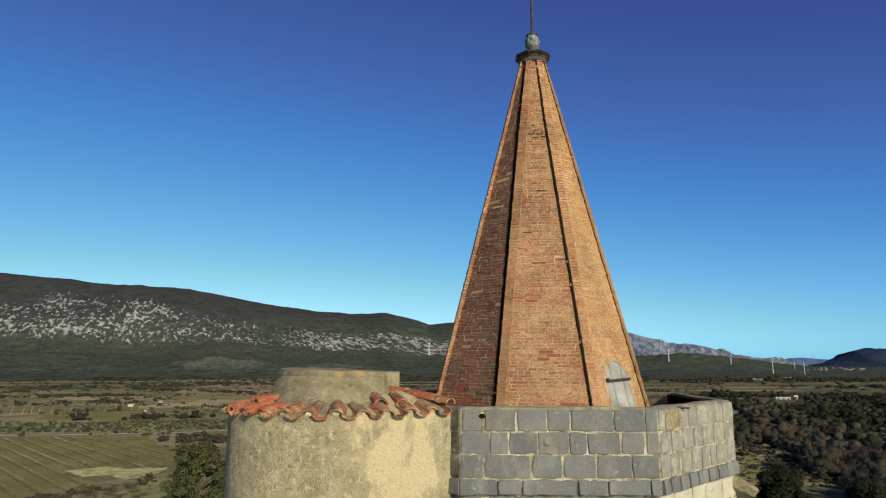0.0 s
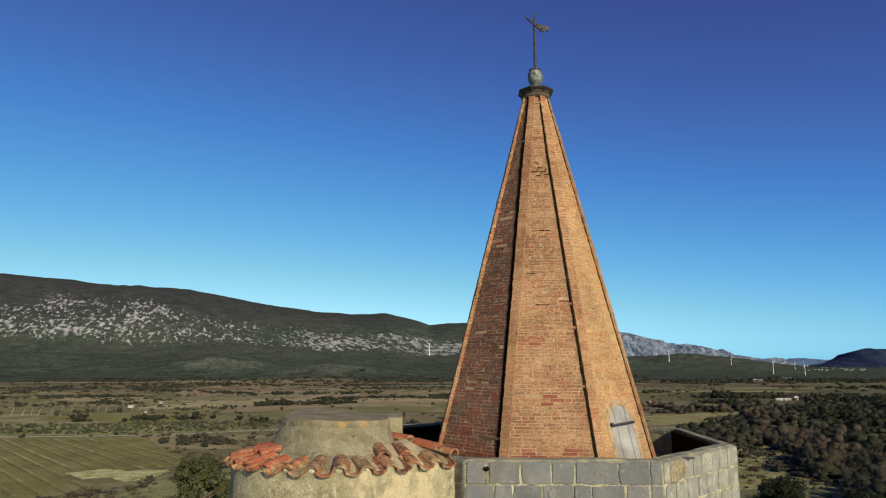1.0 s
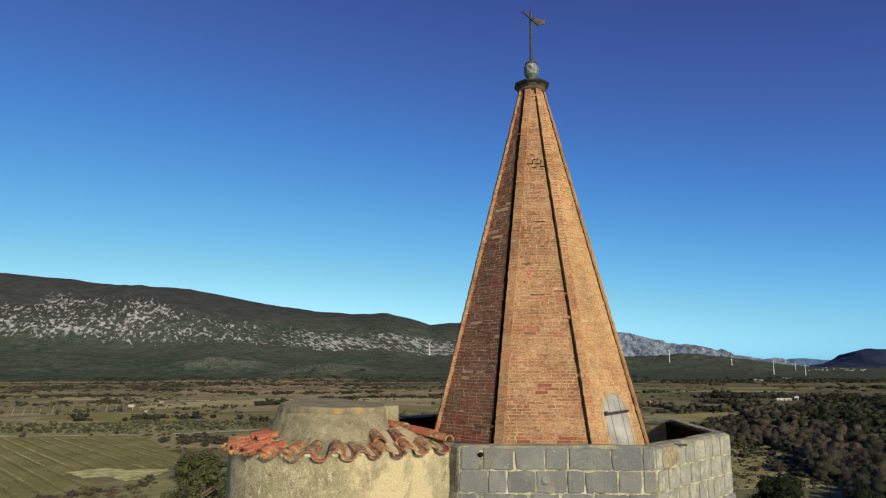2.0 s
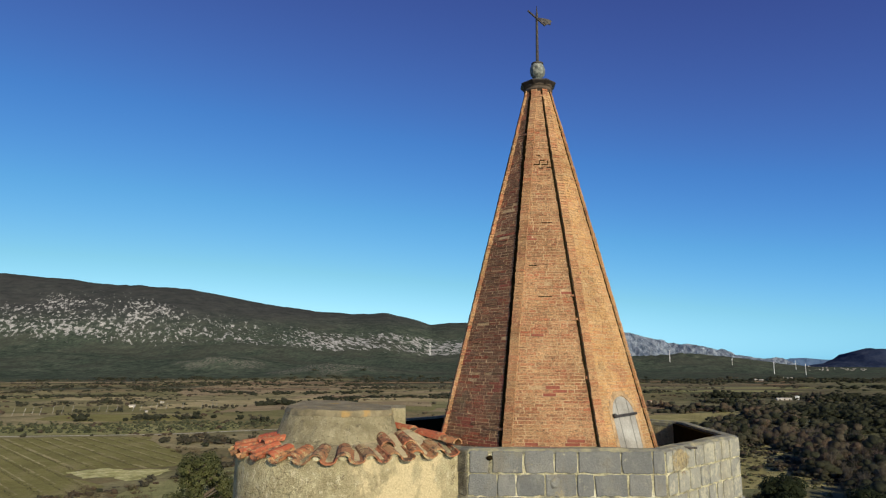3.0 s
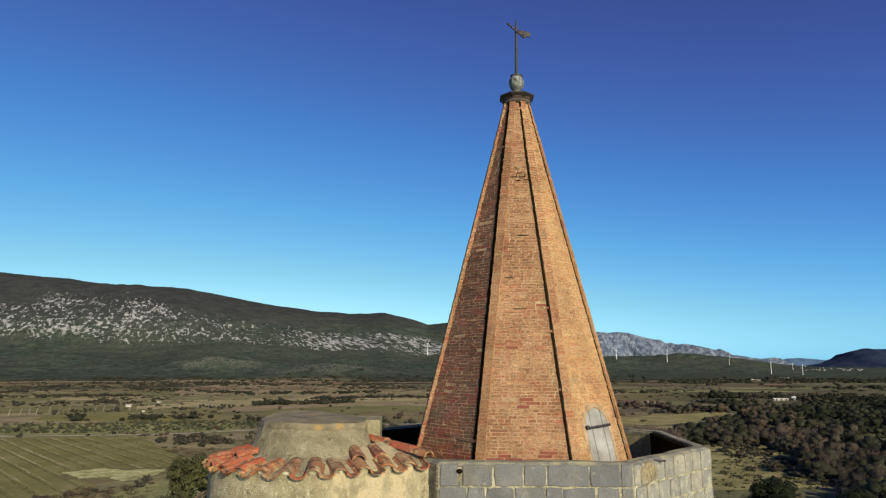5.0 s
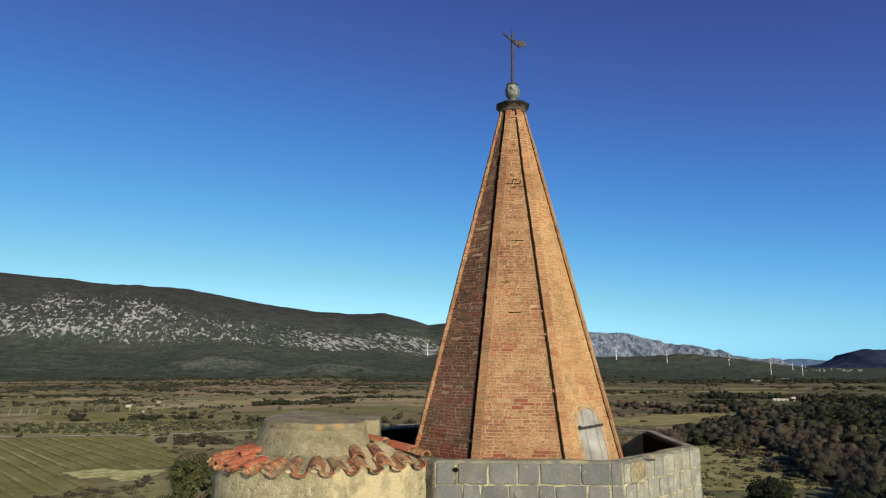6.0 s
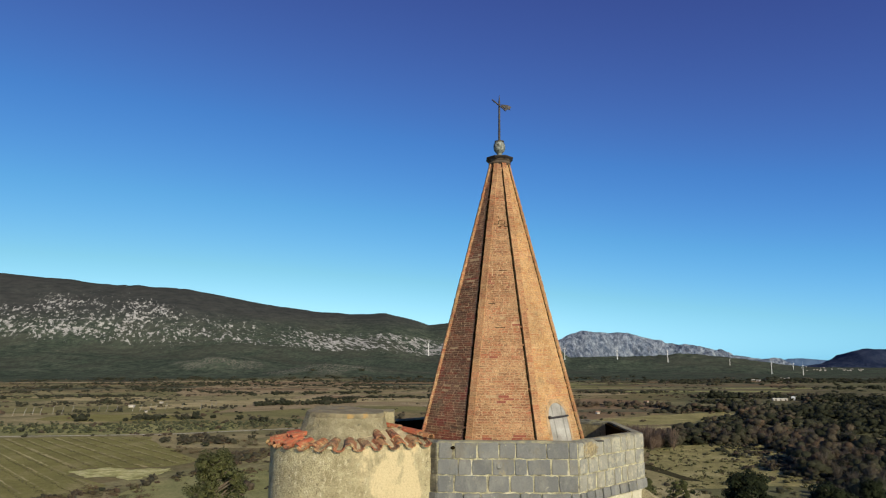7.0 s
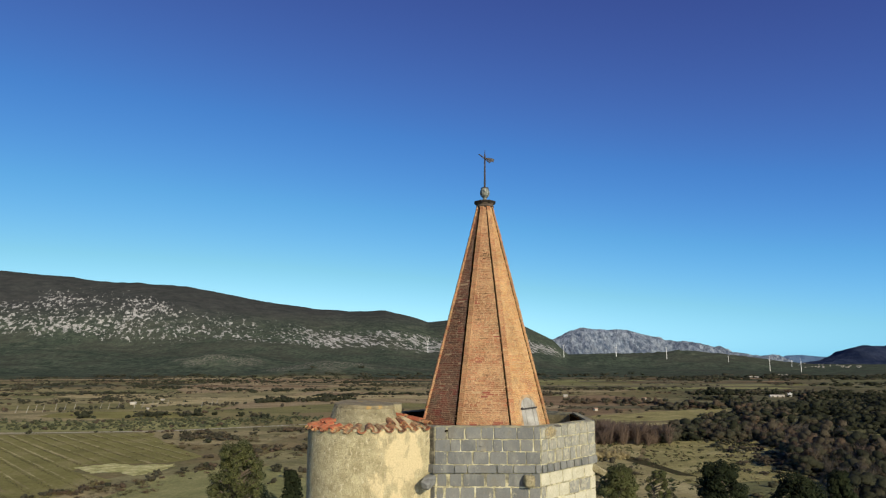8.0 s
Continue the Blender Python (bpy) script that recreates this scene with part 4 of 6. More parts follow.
    rim = ((0.03, 0.025), (0.11, 0.045), (0.19, 0.038), (0.25, 0.018), (0.272, -0.01), (0.25, -0.035), (0.255, -0.07), (0.215, -0.052), (0.185, -0.075), (0.14, -0.032), (0.09, -0.012))
    sides = [[bm.verts.new(vane_at @ Vector((x, y + 0.03 * math.sin(x * 14), z))) for x, z in rim] for y in (-0.008, 0.008)]
    bm.faces.new(sides[0])
    bm.faces.new(sides[1][::-1])
    for q in range(len(rim)):
        r = (q + 1) % len(rim)
        bm.faces.new((sides[0][q], sides[0][r], sides[1][r], sides[1][q]))
    part("flag", bm, IRON, vane, "ragged rusty iron flag")
    return spire


build_spire()

# ---- the rendered stair turret ----
UX, UY, UR = -1.35, 8.20, 1.20
WALL_TOP = CH - 0.575


def turret_outline(grow=0.0, n=44):
    """The plan from the tower's near corner, round the drum, to the tower behind."""
    pts = [Vector((0.16, 7.76)), Vector((-0.69, 7.2))]
    arc = [radians(-56.5 - 213.5 * i / n) for i in range(1, n + 1)]
    pts += [Vector((UX + UR * math.cos(a), UY + UR * math.sin(a))) for a in arc] + [Vector((-0.2, 9.4))]
    if grow:
        c = Vector((UX, UY))
        pts = [p + ((p - c).normalized() if i > 1 else Vector((0.55, -0.835)).normalized()) * grow for i, p in enumerate(pts)]
    return pts


def drum_outline(grow=0.0, n=30, r=0.70, c=Vector((-1.38, 8.42))):
    """The rounded stair head: a half circle in front, drawn out behind along the tower."""
    r += grow
    arc = [radians(12 - 192 * i / n) for i in range(n + 1)]
    return [Vector((-0.74 + grow, 9.0))] + [c + Vector((math.cos(a), math.sin(a))) * r for a in arc] + [Vector((-2.10 - grow, 9.45)), Vector((-1.95 - grow, 9.70 + grow)), Vector((-1.62, 9.74 + grow)), Vector((-1.2, 9.40 + grow))]


def tile_mesh(length, r0, r1, thick, up):
    """Half-round clay tile along y; wide end at y = 0."""
    n, v, f = 5, [], []
    for y, r in ((0, r0), (length, r1)):
        for rr in (r, r - thick):
            for i in range(n + 1):
                a = math.pi * i / n
                v.append((rr * math.cos(a), y, (rr * math.sin(a) * (0.80 if up else 0.64)) * (1 if up else -1)))
    k = n + 1
    for i in range(n):
        f += [(i, i + 1, 2 * k + i + 1, 2 * k + i), (k + i, 3 * k + i, 3 * k + i + 1, k + i + 1), (i, k + i, k + i + 1, i + 1), (2 * k + i, 2 * k + i + 1, 3 * k + i + 1, 3 * k + i)]
    f += [(0, 2 * k, 3 * k, k), (n, k + n, 3 * k + n, 2 * k + n)]
    return v, f


def weather(bm, cuts, amount):
    """Worn, uneven surface."""
    bmesh.ops.subdivide_edges(bm, edges=bm.edges[:], cuts=cuts, use_grid_fill=True)
    for v in bm.verts:
        v.co += noise.noise_vector(v.co * 3.1) * amount + noise.noise_vector(v.co * 11) * amount * 0.6


def build_turret():
    rng = random.Random(12)
    turret = base("stair_turret", "rounded turret with flaking tan render beside the tower", "turret")
    out = turret_outline()
    bm = bmesh.new()
    prism(bm, out, out, GROUND_AT_TOWER, CH - 4)
    prism(bm, out, out, CH - 4, WALL_TOP)
    weather(bm, 5, 0.008)
    part("wall", bm, PLASTER, turret, "flaking tan lime render with a cream patch")
    # mortar bed under the tiles
    bm = bmesh.new()
    rings = []
    for g in (0.0, -0.25, -0.55, -0.9):
        ring = []
        for p in turret_outline():
            c = Vector((UX, UY)) if p.x < -0.69 else Vector((-0.55, 8.6))
            q = p + (c - p).normalized() * (-g)
            ring.append(bm.verts.new((q.x, q.y, WALL_TOP + 0.015 - 0.22 * g)))
        rings.append(ring)
    low = [bm.verts.new((v.co.x, v.co.y, WALL_TOP - 0.02)) for v in rings[0]]
    for a, b in zip([low] + rings, rings):
        for i in range(len(a) - 1):
            bm.faces.new((a[i], a[i + 1], b[i + 1], b[i]))
    part("roof_bed", bm, PLASTER, turret, "tan mortar bed")
    top = drum_outline(-0.035)
    bm = bmesh.new()
    prism(bm, drum_outline(0.0, r=0.79, c=Vector((-1.36, 8.12))), top, CH - 0.62, lambda p: CH - 0.165 - 0.03 * (p.x + 1.35))
    weather(bm, 4, 0.013)
    part("drum", bm, DRUM, turret, "low rendered drum on the turret roof")
    bm = bmesh.new()
    lid, lid2 = drum_outline(-0.022), drum_outline(-0.05)
    prism(bm, lid, lid2, lambda p: CH - 0.172 - 0.03 * (p.x + 1.35), lambda p: CH - 0.105 - 0.03 * (p.x + 1.35))
    weather(bm, 4, 0.014)
    part("drum_cap", bm, CAP_M, turret, "worn flat mortar cap with ochre lichen")
    bm = bmesh.new()
    box = [Vector(q) for q in ((-0.57, 8.72), (-1.1, 8.60), (-1.1, 9.40), (-0.60, 9.30))]
    prism(bm, box, box, CH - 0.62, CH - 0.135)
    weather(bm, 5, 0.012)
    part("buttress", bm, DRUM, turret, "square rendered block beside the drum")
    # tiles, eave by eave
    eave = turret_outline()
    path, total = [], 0.0
    for a, b in zip(eave, eave[1:-1]):
        path.append((total, a, b))
        total += (b - a).length
    pitch = 0.284
    shared = {}
    for up in (True, False):
        for s in range(2):
            v, f = tile_mesh(0.38, (0.088 if up else 0.094) - 0.005 * s, 0.072, 0.021, up)
            shared[up, s] = mesh_of("roof_tile", v, f, TILE, False)
            shared[up, s + 2] = mesh_of("roof_tile", v, f, TILE_RED, False)
    nrows = 4
    for i in range(int(total / pitch) + 1):
        s = i * pitch + 0.06
        seg = [q for q in path if q[0] <= s][-1]
        p = seg[1] + (seg[2] - seg[1]).normalized() * (s - seg[0])
        if p.x > -0.69:
            inward = Vector((-0.33, 0.94)).normalized()
        else:
            inward = (Vector((UX, UY)) - p).normalized()
        side = Vector((inward.y, -inward.x))
        if p.x < -0.02:
            yaw = math.degrees(math.atan2(-inward.x, inward.y))
            fill = bmesh.new()
            r = bmesh.ops.create_icosphere(fill, subdivisions=2, radius=1, matrix=pose(p.x, p.y, WALL_TOP + 0.035, 0, 0, yaw) @ Matrix.Translation((0, 0.075, -0.004)) @ Matrix.Diagonal((0.072, 0.07, 0.056, 1)))
            for v in r["verts"]:
                v.co += noise.noise_vector(v.co * 21) * 0.016
            part("mortar_plug", fill, LIME, turret)
        for row in range(nrows):
            for up in (False, True):
                q = p + inward * (row * 0.27 - 0.06 + (0.055 if up else 0)) + side * (0.0 if up else pitch / 2)
                rad = (q - Vector((-1.37, 8.12))).length
                if row and (rad < 0.86 or (p.x <= -0.69 and (row > 1 or (p.y < 7.65 and p.x > -2.2)))):
                    continue
                if p.x > -0.02:
                    continue
                if p.x > -0.69 and row and row * 0.27 + 0.22 > 0.95 * (0.16 - p.x) / 0.85:
                    continue
                if row and not up:
                    continue
                z = WALL_TOP + 0.24 * (row * 0.27 - 0.05) + (0.03 if up else 0.05) + rng.uniform(-0.008, 0.008) + row * 0.01
                newer = up and (p.x < -1.75 or (row and rng.random() < 0.5))
                ob = new("roof_tile", shared[up, rng.randrange(2) + (2 if newer else 0)])
                yaw = math.degrees(math.atan2(-inward.x, inward.y)) + rng.uniform(-5, 5)
                ob.matrix_world = pose(q.x, q.y, z, 0, 0, yaw) @ pose(0, 0, 0, math.degrees(math.atan(0.20)) + rng.uniform(-2, 2), rng.uniform(-5, 5), 0)
                ob.parent = turret
    # covers laid up the slope against the tower
    low, high = Vector((0.09, 7.83, CH - 0.485)), Vector((-0.74, 8.60, CH - 0.355))
    run = high - low
    for i in range(5):
        at = low + run * (i * 0.215)
        ob = new("roof_tile", shared[True, (0, 2, 1, 2, 3)[i]])
        ob.matrix_world = pose(at.x, at.y, at.z + 0.012 * (i % 2), 0, 0, math.degrees(math.atan2(-run.x, run.y)) + rng.uniform(-5, 5)) @ pose(0, 0, 0, 6 + rng.uniform(-2, 2), rng.uniform(-6, 6), 0)
        ob.parent = turret
    return turret


build_turret()


# ---- fields and tracks: flat sheets laid on the valley floor ----
def field_material(name, a, b, c, scale=0.06, rows=None):
    m, n, l, bs = mat(name, 1.0)
    bs.inputs["Specular IOR Level"].default_value = 0.0
    a, b, c = ([1.1 * v for v in tone] for tone in (a, b, c))
    col = ramp(n, l, noise_at(n, l, scale, 7, 0.7, seed=hash_of(name)), [(0.32, a), (0.52, b), (0.7, c)])
    g = noise_at(n, l, 0.9, 6, 0.75)
    col = mix(n, l, 0.6, col, ramp(n, l, g, [(0.3, (0.55, 0.55, 0.55)), (0.7, (1.35, 1.3, 1.25))]), "MULTIPLY")
    l.new(col, bs.inputs["Base Color"])
    bump(n, l, bs, g, 1.0, 0.6)
    return m


def hash_of(name):
    return sum(ord(ch) * (i + 3) for i, ch in enumerate(name)) % 97 * 0.37


def lay_field(name, label, pts, material, z, wobble=2.5, piece=12):
    """A field with slightly wandering edges."""
    rng, out = random.Random(len(label) + len(pts)), []
    for (ax, ay), (bx, by) in zip(pts, pts[1:] + pts[:1]):
        n = max(2, int(math.hypot(bx - ax, by - ay) / piece))
        out += [(ax + (bx - ax) * i / n + rng.uniform(-wobble, wobble), ay + (by - ay) * i / n + rng.uniform(-wobble, wobble)) for i in range(n)]
    bm = bmesh.new()
    bm.faces.new([bm.verts.new((x, y, z)) for x, y in out])
    bmesh.ops.triangulate(bm, faces=bm.faces[:])
    ob = part(name, bm, material)
    tagged(ob, label, "field", kind="structure")


GREEN_F = field_material("grassy_vineyard", (0.165, 0.150, 0.066), (0.215, 0.205, 0.080), (0.28, 0.25, 0.125), 0.045)
PALE_F = field_material("pale_stubble", (0.20, 0.20, 0.078), (0.46, 0.44, 0.20), (0.70, 0.66, 0.40), 0.28)
OLIVE_F = field_material("olive_ground", (0.175, 0.185, 0.080), (0.25, 0.25, 0.115), (0.33, 0.31, 0.155))
TAN_F = field_material("tan_field", (0.21, 0.165, 0.098), (0.285, 0.228, 0.14), (0.38, 0.318, 0.20), 0.03)
STRAW_F = field_material("straw_field", (0.225, 0.192, 0.105), (0.36, 0.305, 0.167), (0.46, 0.395, 0.233), 0.04)
PLOUGH_F = field_material("ploughed_field", (0.154, 0.109, 0.070), (0.211, 0.154, 0.096), (0.269, 0.198, 0.128), 0.04)
DRY_F = field_material("dry_grass", (0.192, 0.173, 0.083), (0.320, 0.282, 0.147), (0.461, 0.410, 0.230), 0.05)
TRACK_M = field_material("chalk_track", (0.36, 0.34, 0.27), (0.46, 0.44, 0.37), (0.52, 0.5, 0.42))
MEADOW_F = field_material("winter_meadow", (0.19, 0.175, 0.08), (0.275, 0.252, 0.115), (0.38, 0.34, 0.175), 0.09)
DULL_F = field_material("dull_far_field", (0.105, 0.10, 0.062), (0.145, 0.132, 0.085), (0.19, 0.165, 0.11), 0.02)
GULLY_M = field_material("damp_gully", (0.035, 0.035, 0.02), (0.06, 0.056, 0.032), (0.09, 0.08, 0.05))

lay_field("field_vineyard", "green grassy vineyard with faint rows", [(-200, 287), (-199, 300), (-133, 307), (-84, 231), (-89, 218), (-115, 215), (-111, 203), (-90, 188), (-96, 163), (-104, 149), (-190, 150)], GREEN_F, 0.08)
lay_field("field_stubble", "pale yellow stubble patch", [(-116, 209), (-109, 217), (-98, 214), (-86, 216), (-84, 205), (-89, 195), (-97, 201), (-104, 199)], PALE_F, 0.09, 1.3, 2.2)
lay_field("field_meadow", "olive green meadow below the hedge", [(-83, 179), (-77, 202), (-65, 218), (-46, 207), (-25, 150), (-90, 140)], OLIVE_F, 0.07)
lay_field("field_orchard", "green orchard ground", [(-247, 359), (-114, 372), (-100, 335), (-136, 319), (-213, 309)], OLIVE_F, 0.07)
lay_field("field_straw", "narrow straw-coloured strip", [(-228, 501), (-213, 556), (-155, 606), (-140, 548), (-175, 514), (-211, 472)], STRAW_F, 0.10)
lay_field("field_tan", "wide tan fallow field", [(-326, 798), (-321, 1045), (-232, 1235), (-119, 992), (-62, 903), (-144, 767), (-206, 689), (-251, 656)], TAN_F, 0.17)
lay_field("field_brown", "brown fallow field", [(-134, 713), (-12, 644), (-9, 506), (-63, 526), (-123, 466), (-152, 446), (-153, 527)], TAN_F, 0.11)
lay_field("field_bare", "pale bare strip", [(-351, 598), (-346, 636), (-257, 616), (-283, 573)], STRAW_F, 0.11)
lay_field("field_green", "green winter crop", [(-241, 394), (-238, 436), (-165, 431), (-148, 386), (-203, 379)], GREEN_F, 0.08)
lay_field("field_dry", "dry straw-coloured meadow among bushes", [(67, 224), (81, 257), (99, 276), (134, 277), (128, 249), (118, 224), (104, 185), (68, 184)], MEADOW_F, 0.09)
lay_field("field_grass", "long strip of olive grass", [(83, 351), (91, 396), (147, 434), (205, 464), (184, 408), (147, 377)], MEADOW_F, 0.09)
lay_field("field_plough", "reddish brown ploughed field", [(60, 600), (158, 622), (176, 518), (146, 465), (92, 400), (50, 435)], PLOUGH_F, 0.10)
lay_field("field_far_green", "green field by the wood", [(174, 288), (203, 303), (171, 244), (159, 240), (159, 260)], OLIVE_F, 0.09)
lay_field("field_far_strip", "dull green far strip", [(267, 988), (482, 1093), (399, 734), (302, 685), (259, 826)], DULL_F, 0.17)
lay_field("field_rough", "rough dry grass below the tower", [(80, 351), (128, 357), (82, 260), (65, 224), (68, 186), (75, 140), (20, 140), (40, 244)], DRY_F, 0.07)
rng_f = random.Random(17)
for i in range(30):
    fy = rng_f.uniform(430, 1180)
    fx = rng_f.uniform(-0.62, 0.34) * fy if i < 22 else rng_f.uniform(0.2, 0.62) * fy
    fw, fd, tilt = rng_f.uniform(60, 170) * fy / 800, rng_f.uniform(9, 30) * fy / 800, rng_f.uniform(-0.12, 0.12)
    if i < 22 or fy > 700:
        lay_field("field_strip", (("tan", "straw", "brown", "dull green") if fx < 0.12 * fy else ("dull green", "olive", "brown", "dull green"))[i % 4] + " strip field across the plain", [(fx - fw, fy - fd - tilt * fw), (fx + fw, fy - fd + tilt * fw), (fx + fw * 0.9, fy + fd + tilt * fw), (fx - fw * 0.95, fy + fd - tilt * fw)], ((TAN_F, STRAW_F, PLOUGH_F, DULL_F) if fx < 0.12 * fy else (DULL_F, OLIVE_F, PLOUGH_F, DULL_F))[i % 4], 0.18 + 0.005 * i + 0.25 * (fy > 900))
lay_field("ditch", "dark damp ditch", [(60, 238), (66, 236), (70, 217), (75, 192), (70, 195), (64, 215)], GULLY_M, 0.11, 0.6)
TRACK = [(-330, 300), (-213, 305), (-174, 309), (-129, 316), (-99, 332), (-49, 358), (60, 392)]
bm = bmesh.new()
edge = [[bm.verts.new((x, y + o, 0.10)) for x, y in TRACK] for o in (-1.2, 1.2)]
for i in range(len(TRACK) - 1):
    bm.faces.new((edge[0][i], edge[0][i + 1], edge[1][i + 1], edge[1][i]))
tagged(part("track", bm, TRACK_M), "pale chalk farm track", "track", kind="structure")


# ---- plants ----
def leaf_material(name, stops):
    m, n, l, b = mat(name, 0.8)
    b.inputs["Specular IOR Level"].default_value = 0.15
    at, g = n.new("ShaderNodeAttribute"), n.new("ShaderNodeNewGeometry")
    at.attribute_name = "tone"
    c = ramp(n, l, at.outputs["Fac"], stops)
    c = mix(n, l, 0.75, c, ramp(n, l, g.outputs["Random Per Island"], [(0.0, (0.84, 0.84, 0.84)), (1.0, (1.12, 1.12, 1.1))]), "MULTIPLY")
    c = mix(n, l, 0.9, c, ramp(n, l, noise_at(n, l, 0.9, 5, 0.75, seed=61.0), [(0.34, (0.68, 0.69, 0.70)), (0.5, (1, 1, 1)), (0.66, (1.34, 1.31, 1.26))]), "MULTIPLY")
    l.new(c, b.inputs["Base Color"])
    # thin leaves let some of the light through
    thin, both = n.new("ShaderNodeBsdfTranslucent"), n.new("ShaderNodeMixShader")
    both.inputs[0].default_value = 0.55
    l.new(c, thin.inputs["Color"])
    l.new(b.outputs[0], both.inputs[1])
    l.new(thin.outputs[0], both.inputs[2])
    l.new(both.outputs[0], n["Material Output"].inputs["Surface"])
    return m


WOODLAND = leaf_material("woodland_leaves", [(0.0, (0.041, 0.046, 0.028)), (0.35, (0.070, 0.074, 0.048)), (0.6, (0.098, 0.092, 0.064)), (0.8, (0.123, 0.105, 0.075)), (1.0, (0.150, 0.110, 0.079))])
HEDGES = leaf_material("hedge_leaves", [(0.0, (0.035, 0.05, 0.024)), (0.5, (0.085, 0.10, 0.045)), (1.0, (0.16, 0.13, 0.075))])
PINE = leaf_material("pine_needles", [(0.0, (0.024, 0.034, 0.017)), (1.0, (0.052, 0.064, 0.031))])
OAK = leaf_material("evergreen_leaves", [(0.0, (0.072, 0.086, 0.036)), (1.0, (0.23, 0.235, 0.095))])
BRACKEN = leaf_material("bracken_fronds", [(0.0, (0.12, 0.115, 0.055)), (0.5, (0.165, 0.125, 0.07)), (1.0, (0.20, 0.14, 0.085))])
ORCHARD = leaf_material("olive_leaves", [(0.0, (0.085, 0.10, 0.055)), (1.0, (0.17, 0.175, 0.105))])
TWIG = leaf_material("bare_twigs", [(0.0, (0.13, 0.095, 0.078)), (1.0, (0.22, 0.162, 0.125))])
BARK = mottled("bark", [(0.3, (0.09, 0.07, 0.05)), (0.7, (0.20, 0.165, 0.13))], 3, 20)


def leaf_cloud(rng, centres, radii, count, size, flat=0.8, depth=0.33):
    """Small leaf quads scattered through lumps; returns an array of corners (count, 4, 3)."""
    pick = rng.integers(0, len(centres), count)
    d = rng.normal(size=(count, 3))
    d /= np.linalg.norm(d, axis=1)[:, None]
    p = centres[pick] + d * radii[pick] * (1.05 - depth * rng.random((count, 1)))
    nrm = d + np.array((0, 0, 0.25)) + rng.normal(size=(count, 3)) * 0.3
    nrm /= np.linalg.norm(nrm, axis=1)[:, None]
    a = np.cross(nrm, rng.normal(size=(count, 3)))
    a /= np.linalg.norm(a, axis=1)[:, None]
    b = np.cross(nrm, a)
    s = size * (0.6 + 0.8 * rng.random((count, 1)))
    a, b = a * s, b * s * flat
    soft = d * 0.6 + (p - centres.mean(0)) / (np.abs(p - centres.mean(0)).max() + 1e-6) * 1.0 + np.array((0, 0, 0.2)) + rng.normal(size=(count, 3)) * 0.10
    soft /= np.linalg.norm(soft, axis=1)[:, None]
    quads = np.stack([p - a - b * 0.6, p + a * 0.7 - b, p + a + b * 0.6, p - a * 0.7 + b], 1)
    return np.concatenate([quads, np.repeat(soft[:, None, :], 4, 1)], 2)


def quad_ball(n):
    """A ball of quads, as directions (6 * n * n, 4, 3)."""
    g = np.linspace(-1, 1, n + 1)
    out = []
    for axis in range(3):
        for sign in (-1, 1):
            for i in range(n):
                for j in range(n):
                    q = np.array([(sign, g[a], g[b]) for a, b in ((i, j), (i + 1, j), (i + 1, j + 1), (i, j + 1))], float)
                    out.append(np.roll(q[::sign], axis, axis=1))
    out = np.array(out)
    return out / np.linalg.norm(out, axis=2)[:, :, None]


def bush_proto(seed, leaves=70, size=0.13, lumps=7, mesh=0, upright=1.0):
    """Leaf clumps round several lumps; mesh: how finely the dense inside of each lump is built."""
    rng = np.random.default_rng(seed)
    k = lumps
    c = rng.normal(size=(k, 3)) * np.array((0.30, 0.30, 0.20 * upright)) + np.array((0, 0, 0.5))
    r = (0.22 + 0.22 * rng.random((k, 1))) * np.ones((1, 3))
    cloud = leaf_cloud(rng, c, r, leaves, size, depth=0.42 if mesh else 0.16)
    if not mesh:
        return cloud
    ball = quad_ball(mesh)
    solid = []
    for ci, ri in zip(c, r):
        ruffle = 1 + 0.26 * np.sin(ball[..., 0] * 7 + seed) * np.sin(ball[..., 1] * 8 + ci[0] * 20) * np.sin(ball[..., 2] * 7 + ci[1] * 20)
        p = ci + ball * ri * 0.70 * ruffle[..., None]
        soft = ball * 0.8 + (p - c.mean(0)) * 0.8 + np.array((0, 0, 0.15))
        solid.append(np.concatenate([p, soft / np.linalg.norm(soft, axis=2)[..., None]], 2))
    return np.concatenate([cloud] + solid)


def tall_proto(seed, twigs=260):
    """Upright bare twigs fanning from a stem, dense and fine."""
    rng = np.random.default_rng(seed)
    f = rng.random((twigs, 1)) ** 0.8
    a = rng.random((twigs, 1)) * 6.283
    lean = 0.05 + 0.16 * f
    root = np.concatenate([np.cos(a) * lean * rng.random((twigs, 1)), np.sin(a) * lean * rng.random((twigs, 1)), 0.72 * f], 1)
    tip = root + np.concatenate([np.cos(a) * 0.2 * rng.random((twigs, 1)), np.sin(a) * 0.2 * rng.random((twigs, 1)), 0.10 + 0.22 * rng.random((twigs, 1))], 1)
    side = np.concatenate([-np.sin(a), np.cos(a), np.zeros_like(a)], 1) * 0.006
    quads = np.stack([root - side, root + side, tip + side * 0.4, tip - side * 0.4], 1)
    out = np.concatenate([np.cos(a), np.sin(a), 0.3 + 0 * a], 1)
    return np.concatenate([quads, np.repeat(out[:, None, :], 4, 1)], 2)


